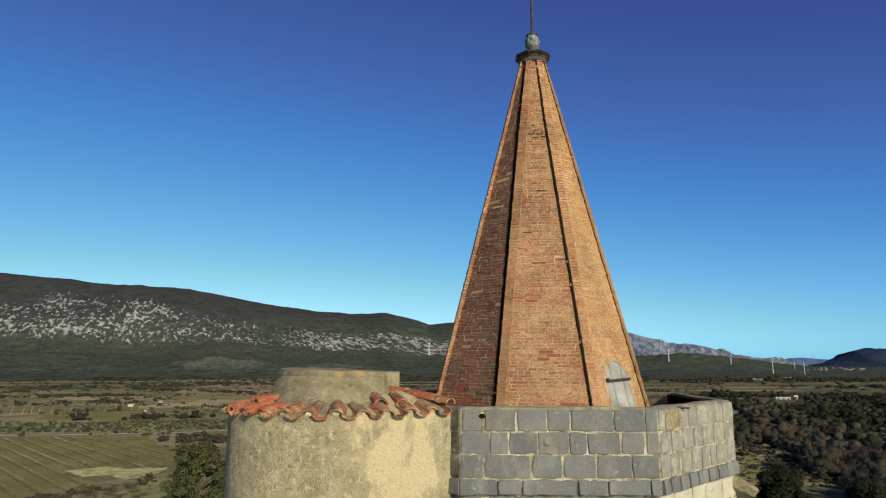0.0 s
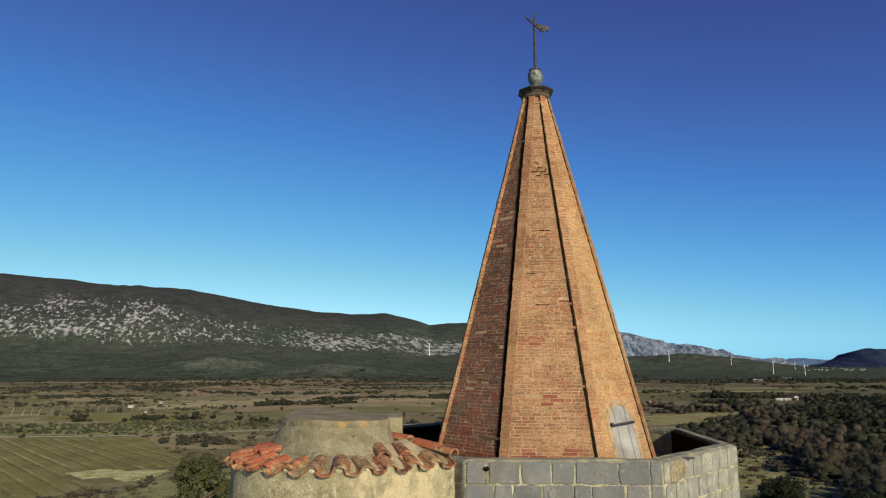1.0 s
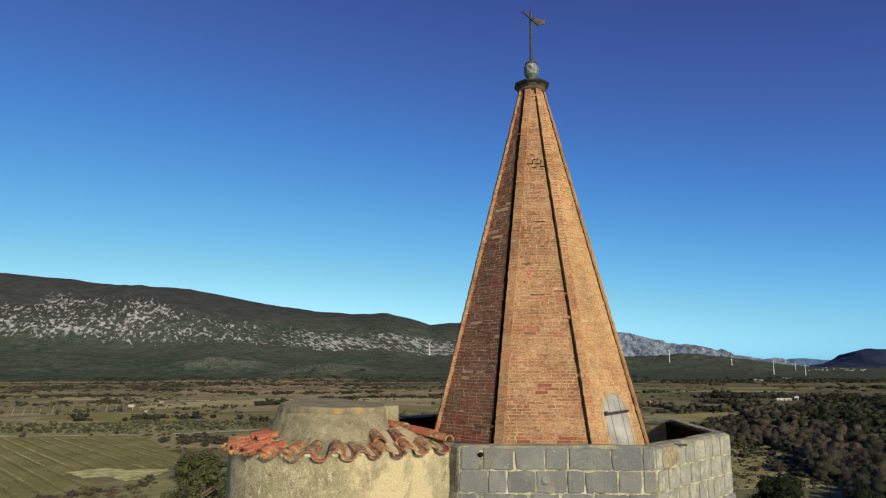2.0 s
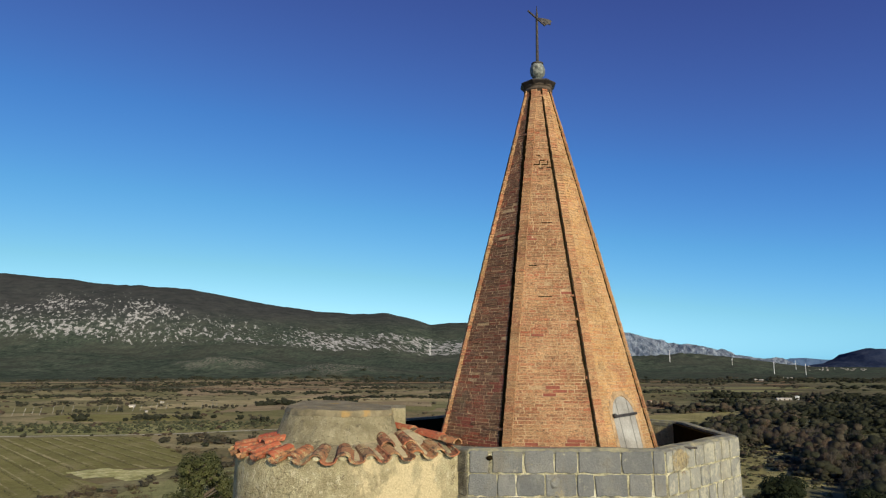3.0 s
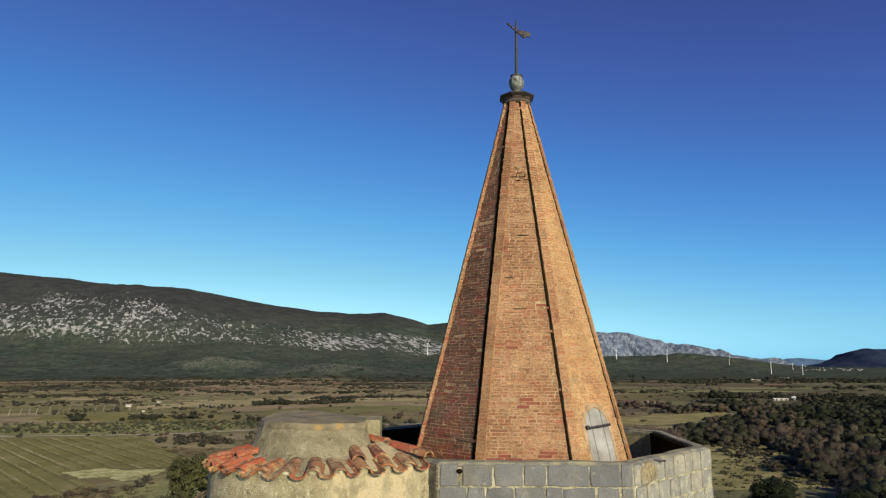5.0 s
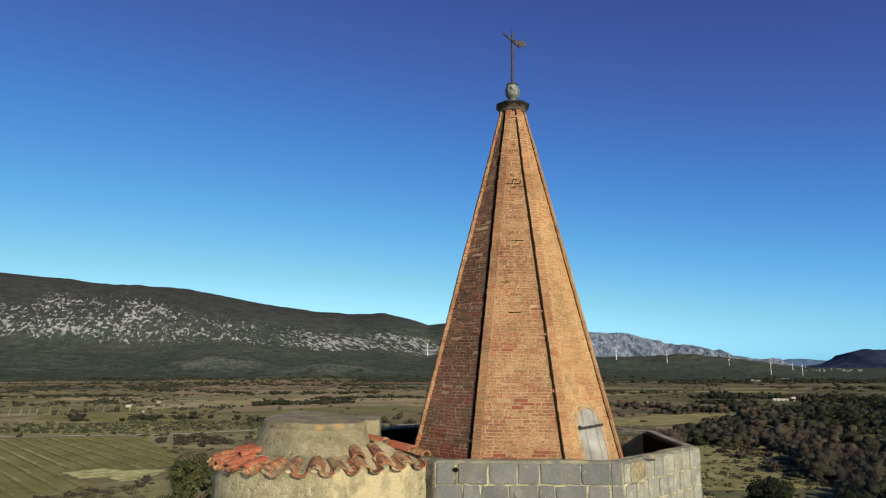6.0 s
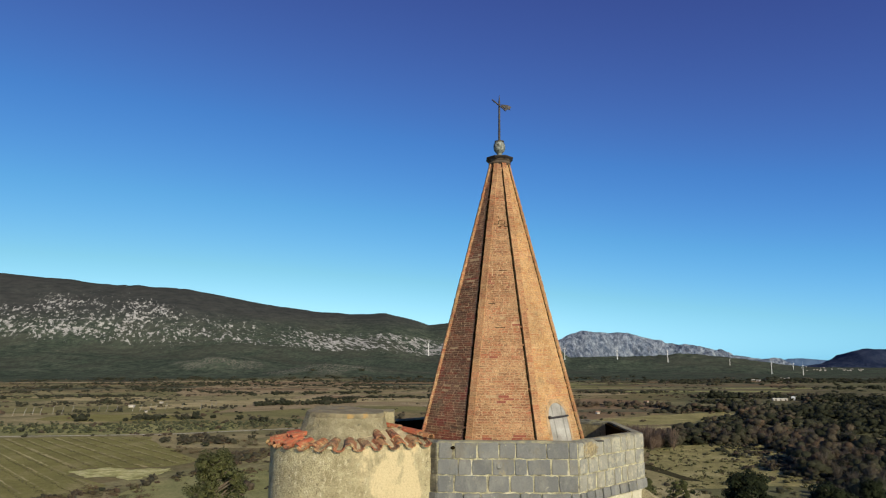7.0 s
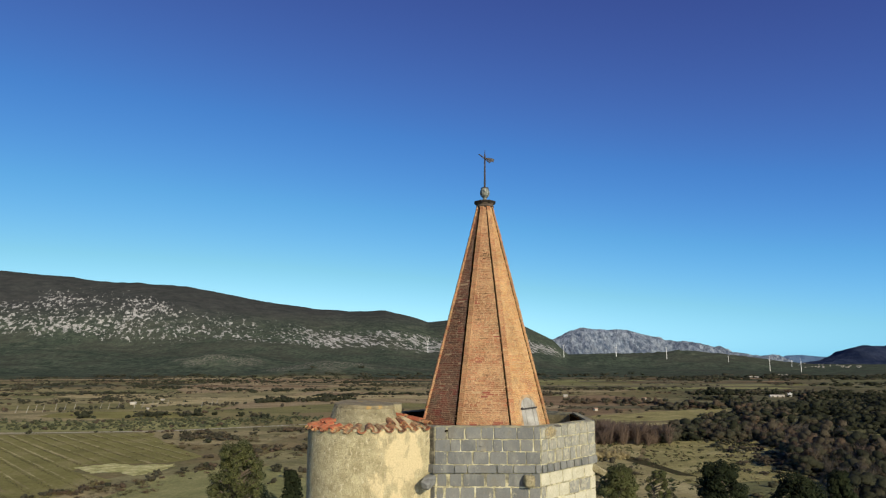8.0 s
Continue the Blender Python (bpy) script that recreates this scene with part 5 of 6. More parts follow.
def scatter(name, label, category, spots, protos, material, seed):
    """spots: rows of x, y, width, height, tone. All of them in one mesh."""
    rng = np.random.default_rng(seed)
    spots = np.asarray(spots, float)
    chunks, tones = [], []
    which = rng.integers(0, len(protos), len(spots))
    z0 = land(spots[:, 0], spots[:, 1])[0]
    for (x, y, w, h, tone), k, z in zip(spots, which, z0):
        a = rng.random() * 6.283
        q = protos[k].reshape(-1, 6)
        ca, sa = math.cos(a), math.sin(a)
        chunks.append(np.stack([x + w * (q[:, 0] * ca - q[:, 1] * sa), y + w * (q[:, 0] * sa + q[:, 1] * ca), z - 0.05 * h + h * q[:, 2], q[:, 3] * ca - q[:, 4] * sa, q[:, 3] * sa + q[:, 4] * ca, q[:, 5]], 1))
        tones.append(np.full(len(q), tone))
    co, tone = np.concatenate(chunks), np.concatenate(tones)
    leaf_mesh(name, co, tone, material, label, category, None, "stuff")


def leaf_mesh(name, both, tone, material, label, category, parent, kind=""):
    """Leaf quads; columns 3 to 5 hold the crown's own soft normals."""
    co, nor = both[:, :3], both[:, 3:]
    me = bpy.data.meshes.new(name)
    nq = len(co) // 4
    me.vertices.add(len(co))
    me.vertices.foreach_set("co", np.ascontiguousarray(co).reshape(-1).astype(np.float32))
    me.loops.add(len(co))
    me.loops.foreach_set("vertex_index", np.arange(len(co), dtype=np.int32))
    me.polygons.add(nq)
    me.polygons.foreach_set("loop_start", np.arange(0, len(co), 4, dtype=np.int32))
    me.update(calc_edges=True)
    me.polygons.foreach_set("use_smooth", np.ones(nq, bool))
    me.attributes.new("custom_normal", "FLOAT_VECTOR", "POINT").data.foreach_set("vector", np.ascontiguousarray(nor).reshape(-1).astype(np.float32))
    me.attributes.new("tone", "FLOAT", "POINT").data.foreach_set("value", tone.astype(np.float32))
    me.materials.append(material)
    ob = new(name, me)
    ob.parent = parent
    return tagged(ob, label, category, kind=kind)


def inside(x, y, pts):
    hit = np.zeros(len(x), bool)
    for (ax, ay), (bx, by) in zip(pts, pts[1:] + pts[:1]):
        cross = (ay > y) != (by > y)
        hit ^= cross & (x < (bx - ax) * (y - ay) / ((by - ay) or 1e-9) + ax)
    return hit


BUSHES = [bush_proto(100 + i, 620, 0.026, 9, 3, 1.0 + 0.16 * i) for i in range(10)]
SMALL = [bush_proto(200 + i, 190, 0.040, 6, 2, 1.0 + 0.12 * i) for i in range(8)]
HEDGE_BUSHES = [bush_proto(220 + i, 190, 0.042, 6, 2) for i in range(8)]
TALL = [tall_proto(300 + i) for i in range(6)]
OPEN_LAND = ([(67, 224), (81, 257), (99, 276), (134, 277), (128, 249), (118, 224), (104, 185), (68, 184)], [(83, 351), (91, 396), (147, 434), (205, 464), (184, 408), (147, 377)],
             [(60, 600), (158, 622), (176, 518), (146, 465), (92, 400), (50, 435)], [(174, 288), (203, 303), (171, 244), (159, 240), (159, 260)], [(267, 988), (482, 1093), (399, 734), (302, 685), (259, 826)])


def wood_spots():
    rng = np.random.default_rng(5)
    out = []
    for r0, r1, n, lo, hi in ((125, 330, 5200, 1.8, 5.6), (330, 720, 8000, 3.0, 7.5), (720, 1500, 3000, 6, 11)):
        r = np.sqrt(rng.uniform(r0 * r0, r1 * r1, n))
        a = rng.uniform(0.05, 0.80, n)
        x, y = r * np.sin(a), r * np.cos(a)
        d = octaves(x / 70, y / 70, 4, 31)
        d = d if r0 < 300 else octaves(x / 130, y / 42, 4, 31)
        dens = (-0.12 if r0 < 300 else -0.42 if r0 < 500 else -0.42) + 0.8 * d + step(x / y, 0.30, 0.45) * 0.9 - 0.15 + 0.25 * step(x / y, 0.5, 0.62)
        keep = dens > rng.uniform(-0.1, 0.75, n)
        keep &= ~((x / y < 0.50 - 0.06 * np.sin(y / 17.0)) & (y < 262)) & ~((x / y < 0.34) & (rng.random(n) < 0.7))
        if r0 > 300:                                         # strips of open ground between the copses
            keep &= octaves(x / 190, y / 46, 3, 57) > rng.uniform(-0.75, 0.10, n)
        for poly in OPEN_LAND:
            keep &= ~inside(x, y, poly)
        tone = np.clip((0.56 if r0 < 300 else 0.48) + 0.45 * octaves(x / 45, y / 45, 3, 77) + rng.normal(0, 0.27, n) - 0.34 * step(x / y, 0.5, 0.65) - (0.10 if r0 > 300 else -0.02), 0, 1)
        w = lo + (hi * 1.25 - lo) * rng.random(n) ** 1.7
        keep &= ~((x / y < 0.60) & (y < 196))
        keep &= ~((np.abs(x / y - 0.512) < 0.03) & (y > 470) & (y < 592))
        tall = rng.uniform(0.42, 0.95, n) if r0 < 300 else rng.uniform(0.36, 0.70, n) if r0 < 500 else rng.uniform(0.24, 0.42, n)
        out.append(np.stack([x, y, w, w * tall, tone], 1)[keep])
    return out


NEAR_WOOD, MID_WOOD, FAR_WOOD = wood_spots()
scatter("woodland", "mixed winter woodland of dark green and grey-brown bushes", "woodland", NEAR_WOOD, BUSHES, WOODLAND, 1)
BARE = leaf_material("grey_twigs", [(0.0, (0.095, 0.085, 0.068)), (0.6, (0.14, 0.118, 0.095)), (1.0, (0.185, 0.135, 0.105))])
rng_w = np.random.default_rng(33)
bare_pick = NEAR_WOOD[rng_w.random(len(NEAR_WOOD)) < 0.30].copy()
bare_pick[:, :2] += rng_w.normal(0, 2.0, (len(bare_pick), 2))
bare_pick[:, 2], bare_pick[:, 3] = rng_w.uniform(5, 10, len(bare_pick)), rng_w.uniform(3.5, 7.5, len(bare_pick))
scatter("bare_trees", "leafless grey-brown trees standing in the wood", "trees", bare_pick, TALL, BARE, 35)
scatter("woodland", "dense winter woodland across the valley", "woodland", MID_WOOD, SMALL, WOODLAND, 11)
scatter("woodland", "far dark woods on the plain", "woodland", FAR_WOOD, [bush_proto(250 + i, 60, 0.065, 4, 2) for i in range(6)], WOODLAND, 12)


def line_spots(lines, seed):
    """Hedges: x0, y0, x1, y1, spread, count, width, tone."""
    rng, out = np.random.default_rng(seed), []
    for x0, y0, x1, y1, spread, n, w, tone in lines:
        t = rng.random(n)
        ww = w * rng.uniform(0.55, 1.3, n)
        out.append(np.stack([x0 + (x1 - x0) * t + rng.normal(0, spread * 0.4, n), y0 + (y1 - y0) * t + rng.normal(0, spread, n), ww, ww * rng.uniform(0.35, 0.8, n) * (1.0 if y0 < 600 else 0.6), np.clip(tone + rng.normal(0, 0.15, n), 0, 1)], 1))
    return np.concatenate(out)


HEDGE_LINES = ((-146, 520, -76, 555, 5, 67, 5.6, 0.22), (-114, 606, -20, 650, 6, 60, 5.6, 0.27), (-20, 650, 60, 720, 9, 45, 5.6, 0.32), (-209, 386, -203, 386, 1.5, 3, 5.6, 0.22), (-183, 398, -140, 401, 6, 25, 4.8, 0.27),
               (-415, 626, -296, 656, 10, 67, 5.6, 0.42), (-105, 155, -86, 183, 3, 20, 1.8, 0.75), (-86, 183, -66, 223, 4, 24, 2.0, 0.75), (-116, 289, -86, 285, 8, 30, 3.2, 0.6), (-124, 393, -100, 379, 3, 6, 4.8, 0.22), (99, 737, 249, 735, 14, 60, 6.4, 0.52),
               (98, 525, 169, 499, 10, 45, 5.6, 0.82), (-419, 849, -197, 701, 14, 60, 6.4, 0.37), (-197, 701, -51, 738, 10, 37, 6.4, 0.32), (-520, 1000, 100, 1150, 50, 97, 8.8, 0.37), (-700, 1250, 400, 1350, 60, 165, 10.4, 0.37),
               (-260, 440, -150, 500, 6, 25, 3.2, 0.52), (-75, 235, -20, 260, 12, 30, 3.2, 0.77), (-60, 175, -20, 215, 12, 19, 3.2, 0.72), (-330, 520, -240, 560, 16, 30, 4.8, 0.52), (70, 330, 130, 300, 12, 52, 4, 0.87), (40, 175, 62, 215, 8, 19, 2.4, 0.62),
               (-640, 830, -330, 900, 22, 80, 7, 0.45), (-420, 980, -60, 930, 26, 90, 7.5, 0.4), (-120, 820, 60, 880, 18, 50, 6.5, 0.5), (-560, 720, -380, 760, 14, 45, 5.5, 0.5), (-80, 640, 40, 610, 7, 34, 5.2, 0.3), (20, 560, 120, 640, 9, 30, 4.6, 0.75),
               (300, 1100, 900, 1250, 60, 225, 10.4, 0.37), (-98, 300, -30, 345, 6, 30, 3.2, 0.72), (-30, 380, 90, 470, 22, 45, 4, 0.62), (60, 150, 110, 220, 14, 16, 2, 0.62))
VINE_FIELD = [(-198, 288), (-197, 299), (-134, 305), (-87, 232), (-91, 220), (-116, 217), (-113, 203), (-94, 188), (-100, 163), (-108, 150), (-188, 152)]


def shrub_spots():
    """Small lone shrubs over the open plain."""
    rng, n = np.random.default_rng(41), 5200
    r, m = np.sqrt(rng.uniform(210 ** 2, 1400 ** 2, n)), rng.uniform(-0.85, 0.42, n)
    y = r / np.sqrt(1 + m * m)
    x = m * y
    keep = (octaves(x / 90, y / 35, 4, 53) > rng.uniform(-0.6, 0.9, n)) & ~inside(x, y, VINE_FIELD)
    w = rng.uniform(1.2, 4.6, n) * (0.6 + r / 1400)
    return np.stack([x, y, w, w * rng.uniform(0.35, 0.75, n) * np.where(r > 600, 0.6, 1.0), np.clip(rng.normal(0.70, 0.28, n), 0, 1)], 1)[keep]


scatter("shrubs", "small scattered shrubs on the plain", "shrubs", shrub_spots(), [bush_proto(500 + i, 70, 0.065, 4, 2) for i in range(6)], WOODLAND, 13)
rng_b = np.random.default_rng(25)
brown_at = np.stack([rng_b.uniform(-112, -12, 1500), rng_b.uniform(150, 345, 1500)], 1)
brown_at = brown_at[(octaves(brown_at[:, 0] / 22, brown_at[:, 1] / 22, 3, 83) > rng_b.uniform(-0.25, 0.85, 1500)) & ~inside(brown_at[:, 0], brown_at[:, 1], VINE_FIELD)]
brown_w = rng_b.uniform(0.8, 2.8, (len(brown_at), 1))
scatter("bracken", "brown winter bracken and brambles on the slope", "bracken", np.concatenate([brown_at, brown_w, brown_w * 0.45, rng_b.uniform(0, 1, (len(brown_at), 1))], 1), [bush_proto(700 + i, 150, 0.055, 4) for i in range(6)], BRACKEN, 26)
edge_y = rng_b.uniform(188, 300, 170)
edge_x = edge_y * (0.49 + 0.0012 * (235 - edge_y) + rng_b.normal(0, 0.03, 170))
edge_w = rng_b.uniform(1.2, 3.6, 170)
scatter("scrub_edge", "low mixed scrub along the meadow's edge", "scrub", np.stack([edge_x, edge_y, edge_w, edge_w * rng_b.uniform(0.3, 0.6, 170), rng_b.uniform(0.3, 1.0, 170)], 1), HEDGE_BUSHES, WOODLAND, 27)
rng_t = np.random.default_rng(15)
tuft_at = np.stack([rng_t.uniform(20, 125, 900), rng_t.uniform(140, 275, 900)], 1)
tuft_w = rng_t.uniform(0.5, 1.6, 900)
scatter("grass_tufts", "dry grass tufts in the meadow", "grass", np.concatenate([tuft_at, tuft_w[:, None], 0.6 * tuft_w[:, None], rng_t.uniform(0.4, 1, (900, 1))], 1), [bush_proto(600 + i, 14, 0.2) for i in range(5)], HEDGES, 16)
scatter("hedgerow", "ragged hedgerows and scrub between the fields", "hedge", line_spots(HEDGE_LINES, 9), HEDGE_BUSHES, WOODLAND, 2)


def grid_spots(pts, dx, dy, turn, w, h, tone, seed, jitter=0.5):
    rng = np.random.default_rng(seed)
    g = np.arange(-160, 160)
    i, j = np.meshgrid(g, g)
    cx, cy = np.mean([p[0] for p in pts]), np.mean([p[1] for p in pts])
    u, v = i.ravel() * dx + rng.normal(0, jitter, i.size), j.ravel() * dy + rng.normal(0, jitter * 0.4, i.size)
    x, y = cx + u * math.cos(turn) - v * math.sin(turn), cy + u * math.sin(turn) + v * math.cos(turn)
    k = inside(x, y, pts)
    n = k.sum()
    ww = w * rng.uniform(0.6, 1.3, n)
    return np.stack([x[k], y[k], ww, ww * h, np.clip(tone + rng.normal(0, 0.12, n), 0, 1)], 1)


scatter("orchard", "rows of small round grey-green orchard bushes", "orchard", grid_spots([(-290, 352), (-245, 362), (-116, 382), (-70, 392), (-62, 362), (-102, 337), (-136, 321), (-213, 312), (-280, 312)], 5.2, 8.5, 0.06, 2.6, 0.55, 0.5, 21, 0.7), SMALL, ORCHARD, 3)
scatter("vine_rows", "low rows of bare vines in the green field", "vines", grid_spots(VINE_FIELD, 1.6, 5.6, -0.82, 0.8, 0.45, 0.95, 22, 0.3), [bush_proto(400 + i, 8, 0.2) for i in range(6)], HEDGES, 4)


def build_row_earth():
    """Strips of paler hoed earth along the vine rows."""
    rng, pile = np.random.default_rng(14), Pile()
    ca, sa = math.cos(-0.82), math.sin(-0.82)
    cx, cy = np.mean([p[0] for p in VINE_FIELD]), np.mean([p[1] for p in VINE_FIELD])
    for j in range(-40, 41):
        wide = rng.uniform(0.25, 0.7) + (0.9 if rng.random() < 0.2 else 0)
        for i in range(-60, 60):
            u0, u1, v = i * 2.5, i * 2.5 + 2.52, j * 5.6 + 1.4
            mx, my = cx + u0 * ca - v * sa, cy + u0 * sa + v * ca
            if inside(np.array([mx]), np.array([my]), VINE_FIELD)[0] and rng.random() < 0.75:
                w0, w1 = v - wide / 2 + rng.normal(0, 0.1), v + wide / 2 + rng.normal(0, 0.1)
                pile.add([(cx + u * ca - w * sa, cy + u * sa + w * ca, 0.10) for u, w in ((u0, w0), (u1, w0), (u1, w1), (u0, w1))], [(0, 1, 2, 3)])
    tagged(new("row_earth", pile.make("row_earth", DRY_F)), "paler hoed earth along vine rows", "earth", kind="stuff")


build_row_earth()
random.seed(19)
scatter("bare_poplars", "tall bare reddish-brown poplars", "poplars", np.array([(x, y, random.uniform(8, 15), random.uniform(4, 10), random.random()) for x, y in [(58 + random.random() * 34, 262 + random.random() * 30) for _ in range(95)]]), TALL, TWIG, 5)
scatter("reed_bed", "pale straw reed bed beside the ditch", "reeds", np.array([(51 + random.random() * 13, 226 + random.random() * 7, random.uniform(2, 3.2), random.uniform(1.8, 3.0), 0.4 + 0.6 * random.random()) for _ in range(90)]), HEDGE_BUSHES, leaf_material("reeds", [(0.0, (0.26, 0.21, 0.11)), (1.0, (0.42, 0.36, 0.21))]), 6)


def build_tree(name, label, at, height, width, material, seed, leaves=5200, leaf=0.16, shape="round", tone=(0.1, 0.9), lumps=110, fat=0.8):
    """Tapered trunk, limbs and a crown of leaf clumps."""
    rng = np.random.default_rng(seed)
    x, y = at
    z = float(land(np.array([x]), np.array([y]))[0][0]) - 0.1
    tree = base(name, label, "tree", (x, y, z), "trees below the tower")
    bm = bmesh.new()
    bend = Vector((rng.normal(0, 0.3), rng.normal(0, 0.3), 0))
    pts = [Vector((0, 0, 0)), bend * 0.5 + Vector((0, 0, height * 0.35)), bend + Vector((0, 0, height * 0.8))]
    w = height * 0.028
    for a, b, r0, r1 in ((pts[0], pts[1], w, w * 0.75), (pts[1], pts[2], w * 0.75, w * 0.2)):
        add_tube(bm, a, b, r0, r1, 9)
    part("trunk", bm, BARK, tree)
    k = lumps
    centres, radii = [], []
    bm = bmesh.new()
    for i in range(k):
        f = 0.28 + 0.70 * (i + rng.random()) / k
        if shape == "round":
            spread = width * 0.5 * math.sin(math.pi * min(1, 0.18 + 0.80 * f)) ** 0.6
        else:
            spread = width * 0.5 * (1.06 - f) ** 0.75 * 1.15
        a = i * 2.4 + rng.normal(0, 0.4)
        d = spread * (0.35 + 0.65 * rng.random())
        c = np.array((math.cos(a) * d, math.sin(a) * d, height * f))
        centres.append(c)
        radii.append(np.array((1, 1, 0.72)) * fat * width * (0.085 + 0.085 * rng.random()) * (1.15 - 0.5 * f))
        root = pts[1].lerp(pts[2], max(0.0, (f - 0.35) / 0.65)) * 1.0
        root.z = max(height * 0.2, height * f - d * 0.7)
        add_tube(bm, root, Vector(c), w * 0.32 * (1.2 - f), w * 0.06, 5)
    tagged(part("branchwork", bm, BARK, tree), kind="stuff")
    q = leaf_cloud(rng, np.array(centres), np.array(radii), leaves, leaf)
    lump = np.repeat(np.clip(rng.normal(0.5, 0.22, len(q)), *tone), 4)
    leaf_mesh("crown", q.reshape(-1, 6), lump, material, "", "", tree)
    return tree


build_tree("tree", "broad olive-green evergreen tree lit from one side", (-9.9, 27.7), 15.2, 7.8, OAK, 31, 76000, 0.030, "cone", lumps=300, fat=0.46, tone=(0.2, 0.9))
build_tree("tree", "dark green pine beside the turret", (-9.0, 36.0), 12.1, 3.2, PINE, 32, 34000, 0.042, "cone", fat=0.95, lumps=150)
build_tree("tree", "smaller dark pine beside the turret", (-13.8, 42.0), 11.0, 3.4, OAK, 36, 22000, 0.042, tone=(0.0, 0.5))
build_tree("tree", "dense dark green pine with a rounded top", (17.5, 35.4), 12.7, 4.6, PINE, 33, 46000, 0.050, lumps=190, fat=1.0)
build_tree("tree", "dense dark green pine close to the tower", (11.0, 34.6), 12.7, 4.2, OAK, 34, 38000, 0.047, lumps=190, fat=1.0, tone=(0.0, 0.45))
build_tree("tree", "thin grey-green tree between two pines", (14.5, 38.0), 11.9, 3.8, OAK, 35, 20000, 0.036, tone=(0.0, 0.5), lumps=170, fat=0.55)
build_tree("tree", "low dark pine at the wood's edge", (23.5, 38.0), 11.7, 5.2, PINE, 37, 32000, 0.055, lumps=170, fat=1.0)
build_tree("tree", "dark pine standing before the wood", (28.5, 42.0), 11.9, 4.6, PINE, 38, 28000, 0.053, "cone", lumps=150)

# ---- far things ----
def build_turbine():
    t = base("wind_turbine", "slender white three-bladed wind turbine", "wind turbine", (0, 0, -500), "turbines along the valley")
    bm = bmesh.new()
    add_tube(bm, (0, 0, 0), (0, 0, 60), 1.7, 1.0, 12)
    part("mast", bm, WHITE, t)
    bm = bmesh.new()
    add_box(bm, pose(0, 1.0, 61.2), 2.6, 7.0, 2.6, 0.5)
    part("nacelle", bm, WHITE, t)
    bm = bmesh.new()
    bmesh.ops.create_uvsphere(bm, u_segments=10, v_segments=6, radius=1.5, matrix=pose(0, -3.2, 61.2))
    part("hub", bm, WHITE, t)
    for i in range(3):
        bm = bmesh.new()
        add_box(bm, pose(0, 0, 14.0), 0.9, 0.3, 26.0)
        for v in bm.verts:
            if v.co.z > 15:
                v.co.x *= 0.3
        ob = part("blade", bm, WHITE, t)
        ob.matrix_basis = pose(0, -3.4, 61.2, 0, 20 + 120 * i, 0)
    return t


proto = build_turbine()
for i, (x, y, h) in enumerate(((-45, 2150, 45), (453, 2460, 50), (642, 2440, 53), (831, 2450, 49), (968, 2240, 37), (870, 1760, 34), (1165, 2210, 30), (899, 1660, 29))):
    z = float(land(np.array([float(x)]), np.array([float(y)]))[0][0]) - 0.5
    m = pose(x, y, z, 0, 0, 20 + 13 * i)
    if i == 0:
        proto.scale = (h / 70,) * 3
        proto.location, proto.rotation_euler = m.translation, m.to_euler()
    else:
        proto.scale = (h / 70,) * 3
        copy_thing(proto, m)
proto.scale = (45 / 70,) * 3


def build_house(name, label, x, y, w, d, h, turn, wall=WALLS, roof=ROOFS):
    z = float(land(np.array([float(x)]), np.array([float(y)]))[0][0])
    house = base(name, label, "house", (x, y, z), "farms and houses in the valley")
    house.rotation_euler = (0, 0, radians(turn))
    bm = bmesh.new()
    add_box(bm, pose(0, 0, h / 2 - 0.3), w, d, h + 0.6)
    part("wall", bm, wall, house)
    bm = bmesh.new()
    o, r = 0.4, h + d * 0.22
    v = [bm.verts.new(c) for c in ((-w / 2 - o, -d / 2 - o, h - 0.1), (w / 2 + o, -d / 2 - o, h - 0.1), (w / 2 + o, d / 2 + o, h - 0.1), (-w / 2 - o, d / 2 + o, h - 0.1), (-w / 2 - o, 0, r), (w / 2 + o, 0, r))]
    for f in ((0, 1, 5, 4), (2, 3, 4, 5), (0, 4, 3), (1, 2, 5), (3, 2, 1, 0)):
        bm.faces.new([v[i] for i in f])
    part("roof", bm, roof, house)
    for i in range(int(w / 4)):
        bm = bmesh.new()
        add_box(bm, pose(-w / 2 + (i + 0.5) * w / max(1, int(w / 4)), -d / 2 - 0.02, h * 0.5), 1.1, 0.12, 1.4)
        part("window", bm, IRON, house)
    return house


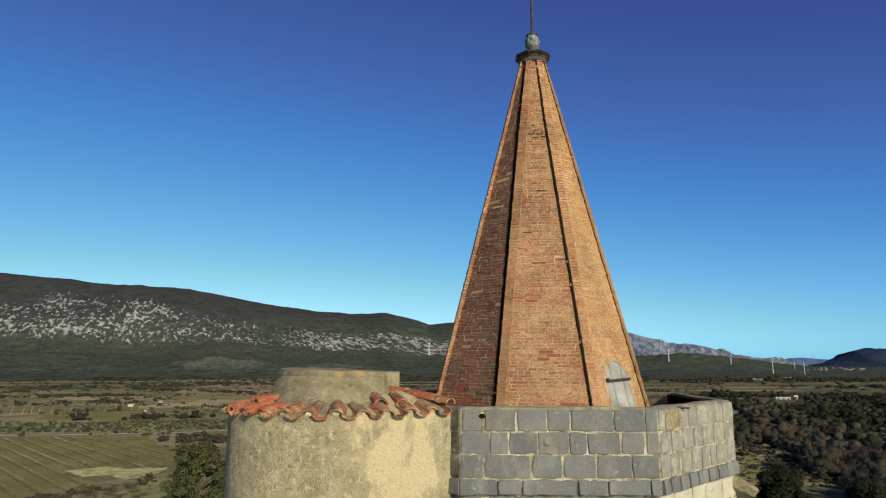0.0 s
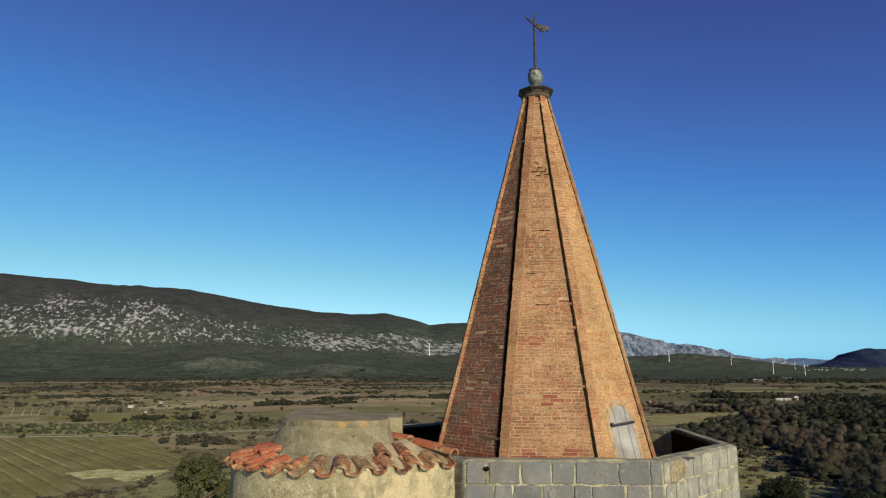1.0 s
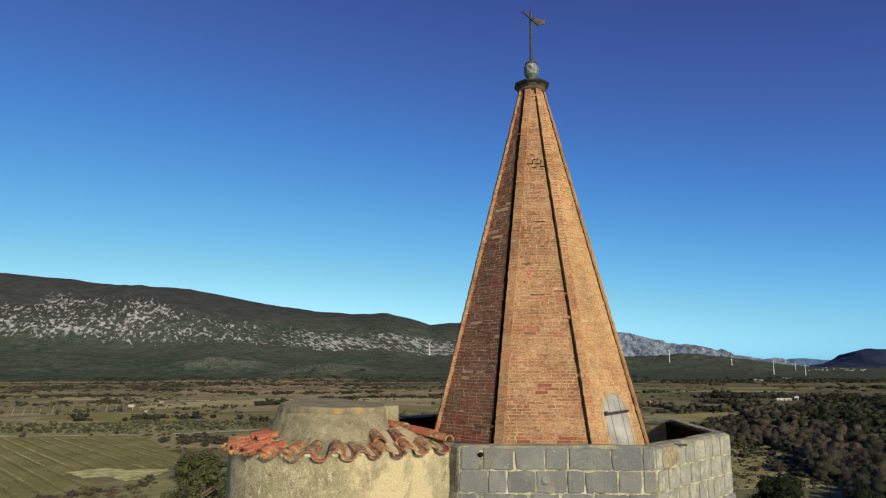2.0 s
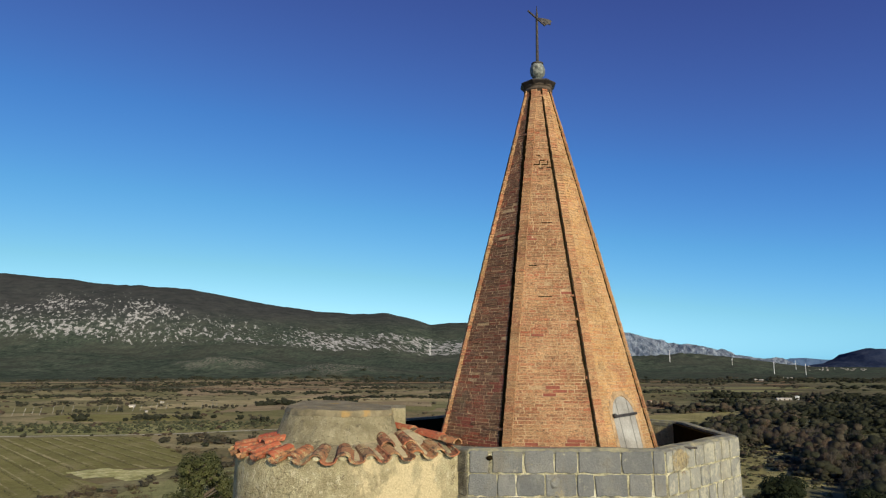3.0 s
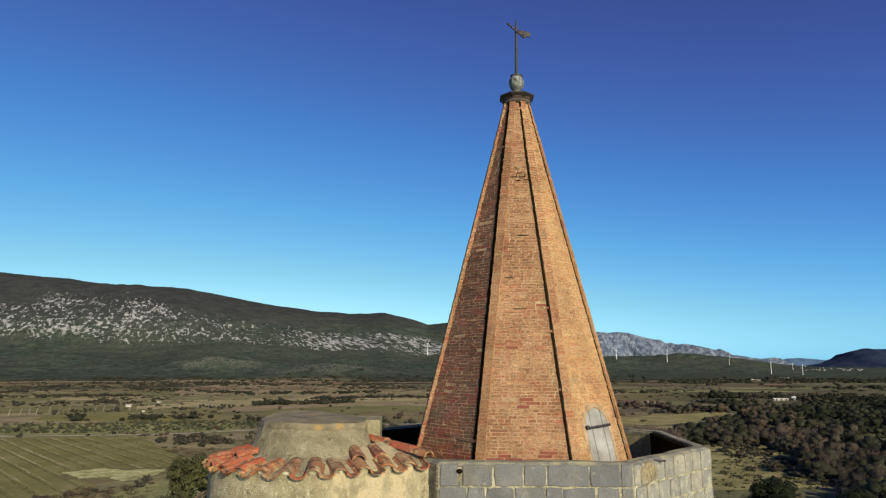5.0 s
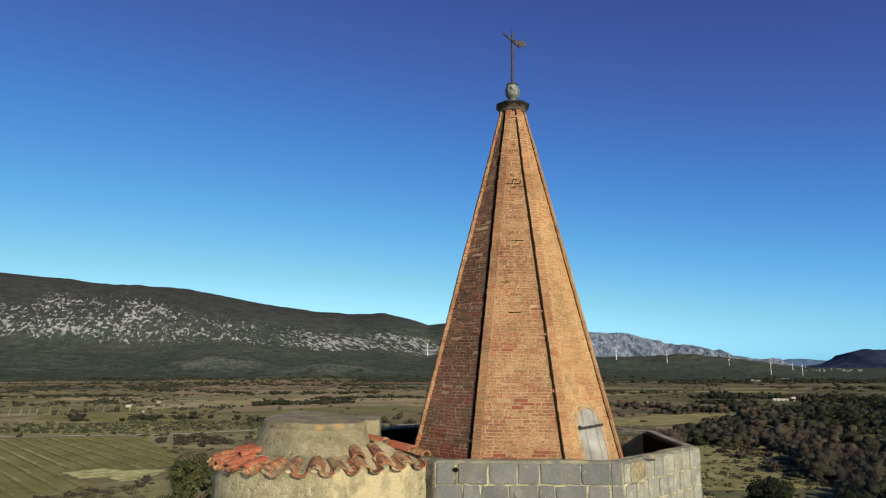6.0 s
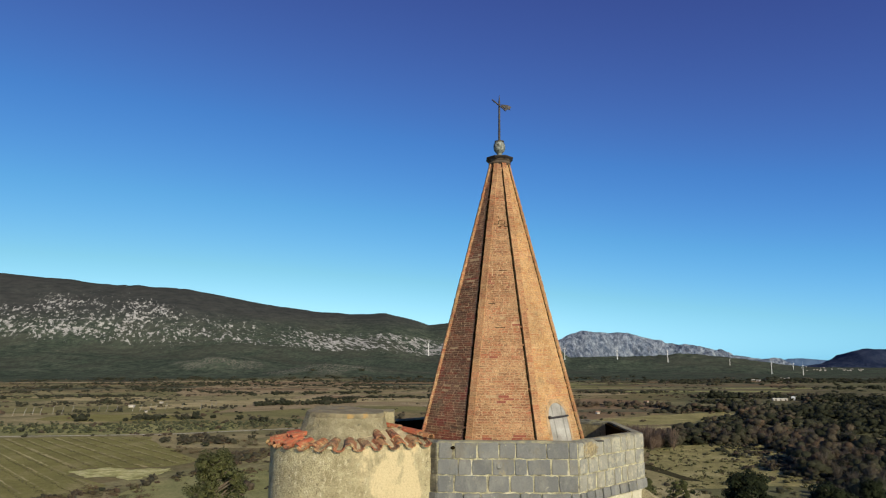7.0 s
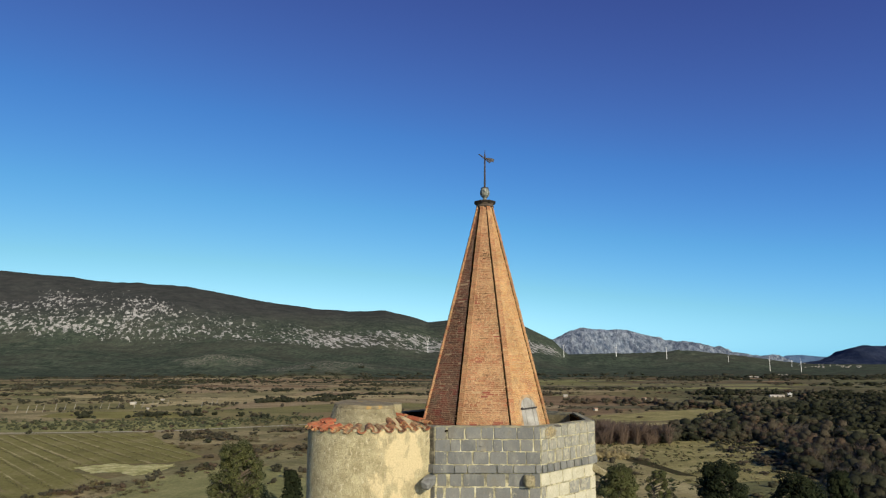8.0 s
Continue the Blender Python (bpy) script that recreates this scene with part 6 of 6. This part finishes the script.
build_house("farmhouse", "small cream farmhouse by a straw field", -232, 501, 3.6, 3, 1.2, 10, WALLS, WALLS)
build_house("hut", "tiny cream hut in the fields", -199, 451, 1.5, 1.4, 0.9, 30, WALLS, WALLS)
build_house("shed", "small pale field shed", -230, 549, 2.2, 2, 0.9, 0, WALLS, WALLS)
build_house("barn", "long low white-roofed barn among trees", 300, 594, 12, 4, 1.2, -8, WALLS, WALLS)
build_house("farmhouse", "white gabled house by the long barn", 315, 600, 3.5, 3.2, 2.8, 60, WHITE, WHITE)
build_house("farmhouse", "pale farmhouse in the wood", 351, 612, 4.5, 4, 3.2, 30, WALLS, WALLS)
build_house("shed", "small pale shed at the field's edge", 111, 595, 3.4, 3, 1.6, 0, WALLS, WALLS)
build_house("hut", "tiny cream hut in the grass", 102, 439, 2.2, 2.0, 1.4, 20, WALLS, ROOFS)
build_house("shed", "small cream shed by the plough land", 169, 554, 3, 2.4, 1.5, 15, WALLS, ROOFS)
rng_v = random.Random(3)
for i in range(36):
    x, y = rng_v.uniform(0.545, 0.64), rng_v.uniform(2250, 2600)
    build_house("village_house", "small cream village house far off", x * y, y, rng_v.uniform(2.6, 4.5), rng_v.uniform(3, 4), rng_v.uniform(0.8, 1.4), rng_v.uniform(-40, 40), WALLS, WALLS)
for i in range(7):
    x, y = rng_v.uniform(0.46, 0.57), rng_v.uniform(1150, 1350)
    build_house("village_house", "small pale house among far fields", x * y, y, rng_v.uniform(4, 7), 4, rng_v.uniform(1.3, 2.0), rng_v.uniform(-40, 40), WALLS, WALLS)


def build_pole():
    bm = bmesh.new()
    add_tube(bm, (0, 0, -0.4), (0, 0, 4.6), 0.16, 0.11, 7)
    add_box(bm, pose(0, 0, 4.55), 0.42, 0.2, 0.16, 0.03)
    return tagged(part("leaning_post", bm, POSTS), "tall grey post leaning over a field edge", "post", "row of leaning posts")


pole = build_pole()
rng_p = random.Random(6)
for i, (x, y) in enumerate(((-271, 423), (-264, 423), (-264, 432), (-256, 427), (-256, 441), (-248, 437), (-249, 451), (-234, 456), (-226, 451), (-222, 456), (-213, 461), (-208, 461), (-206, 472), (-202, 472), (-197, 477), (-188, 483), (-172, 477), (-169, 489), (-166, 489), (-277, 410))):
    m = pose(x, y, 0, 0, rng_p.uniform(8, 20), 0)
    if i:
        copy_thing(pole, m)
    else:
        pole.matrix_basis = m
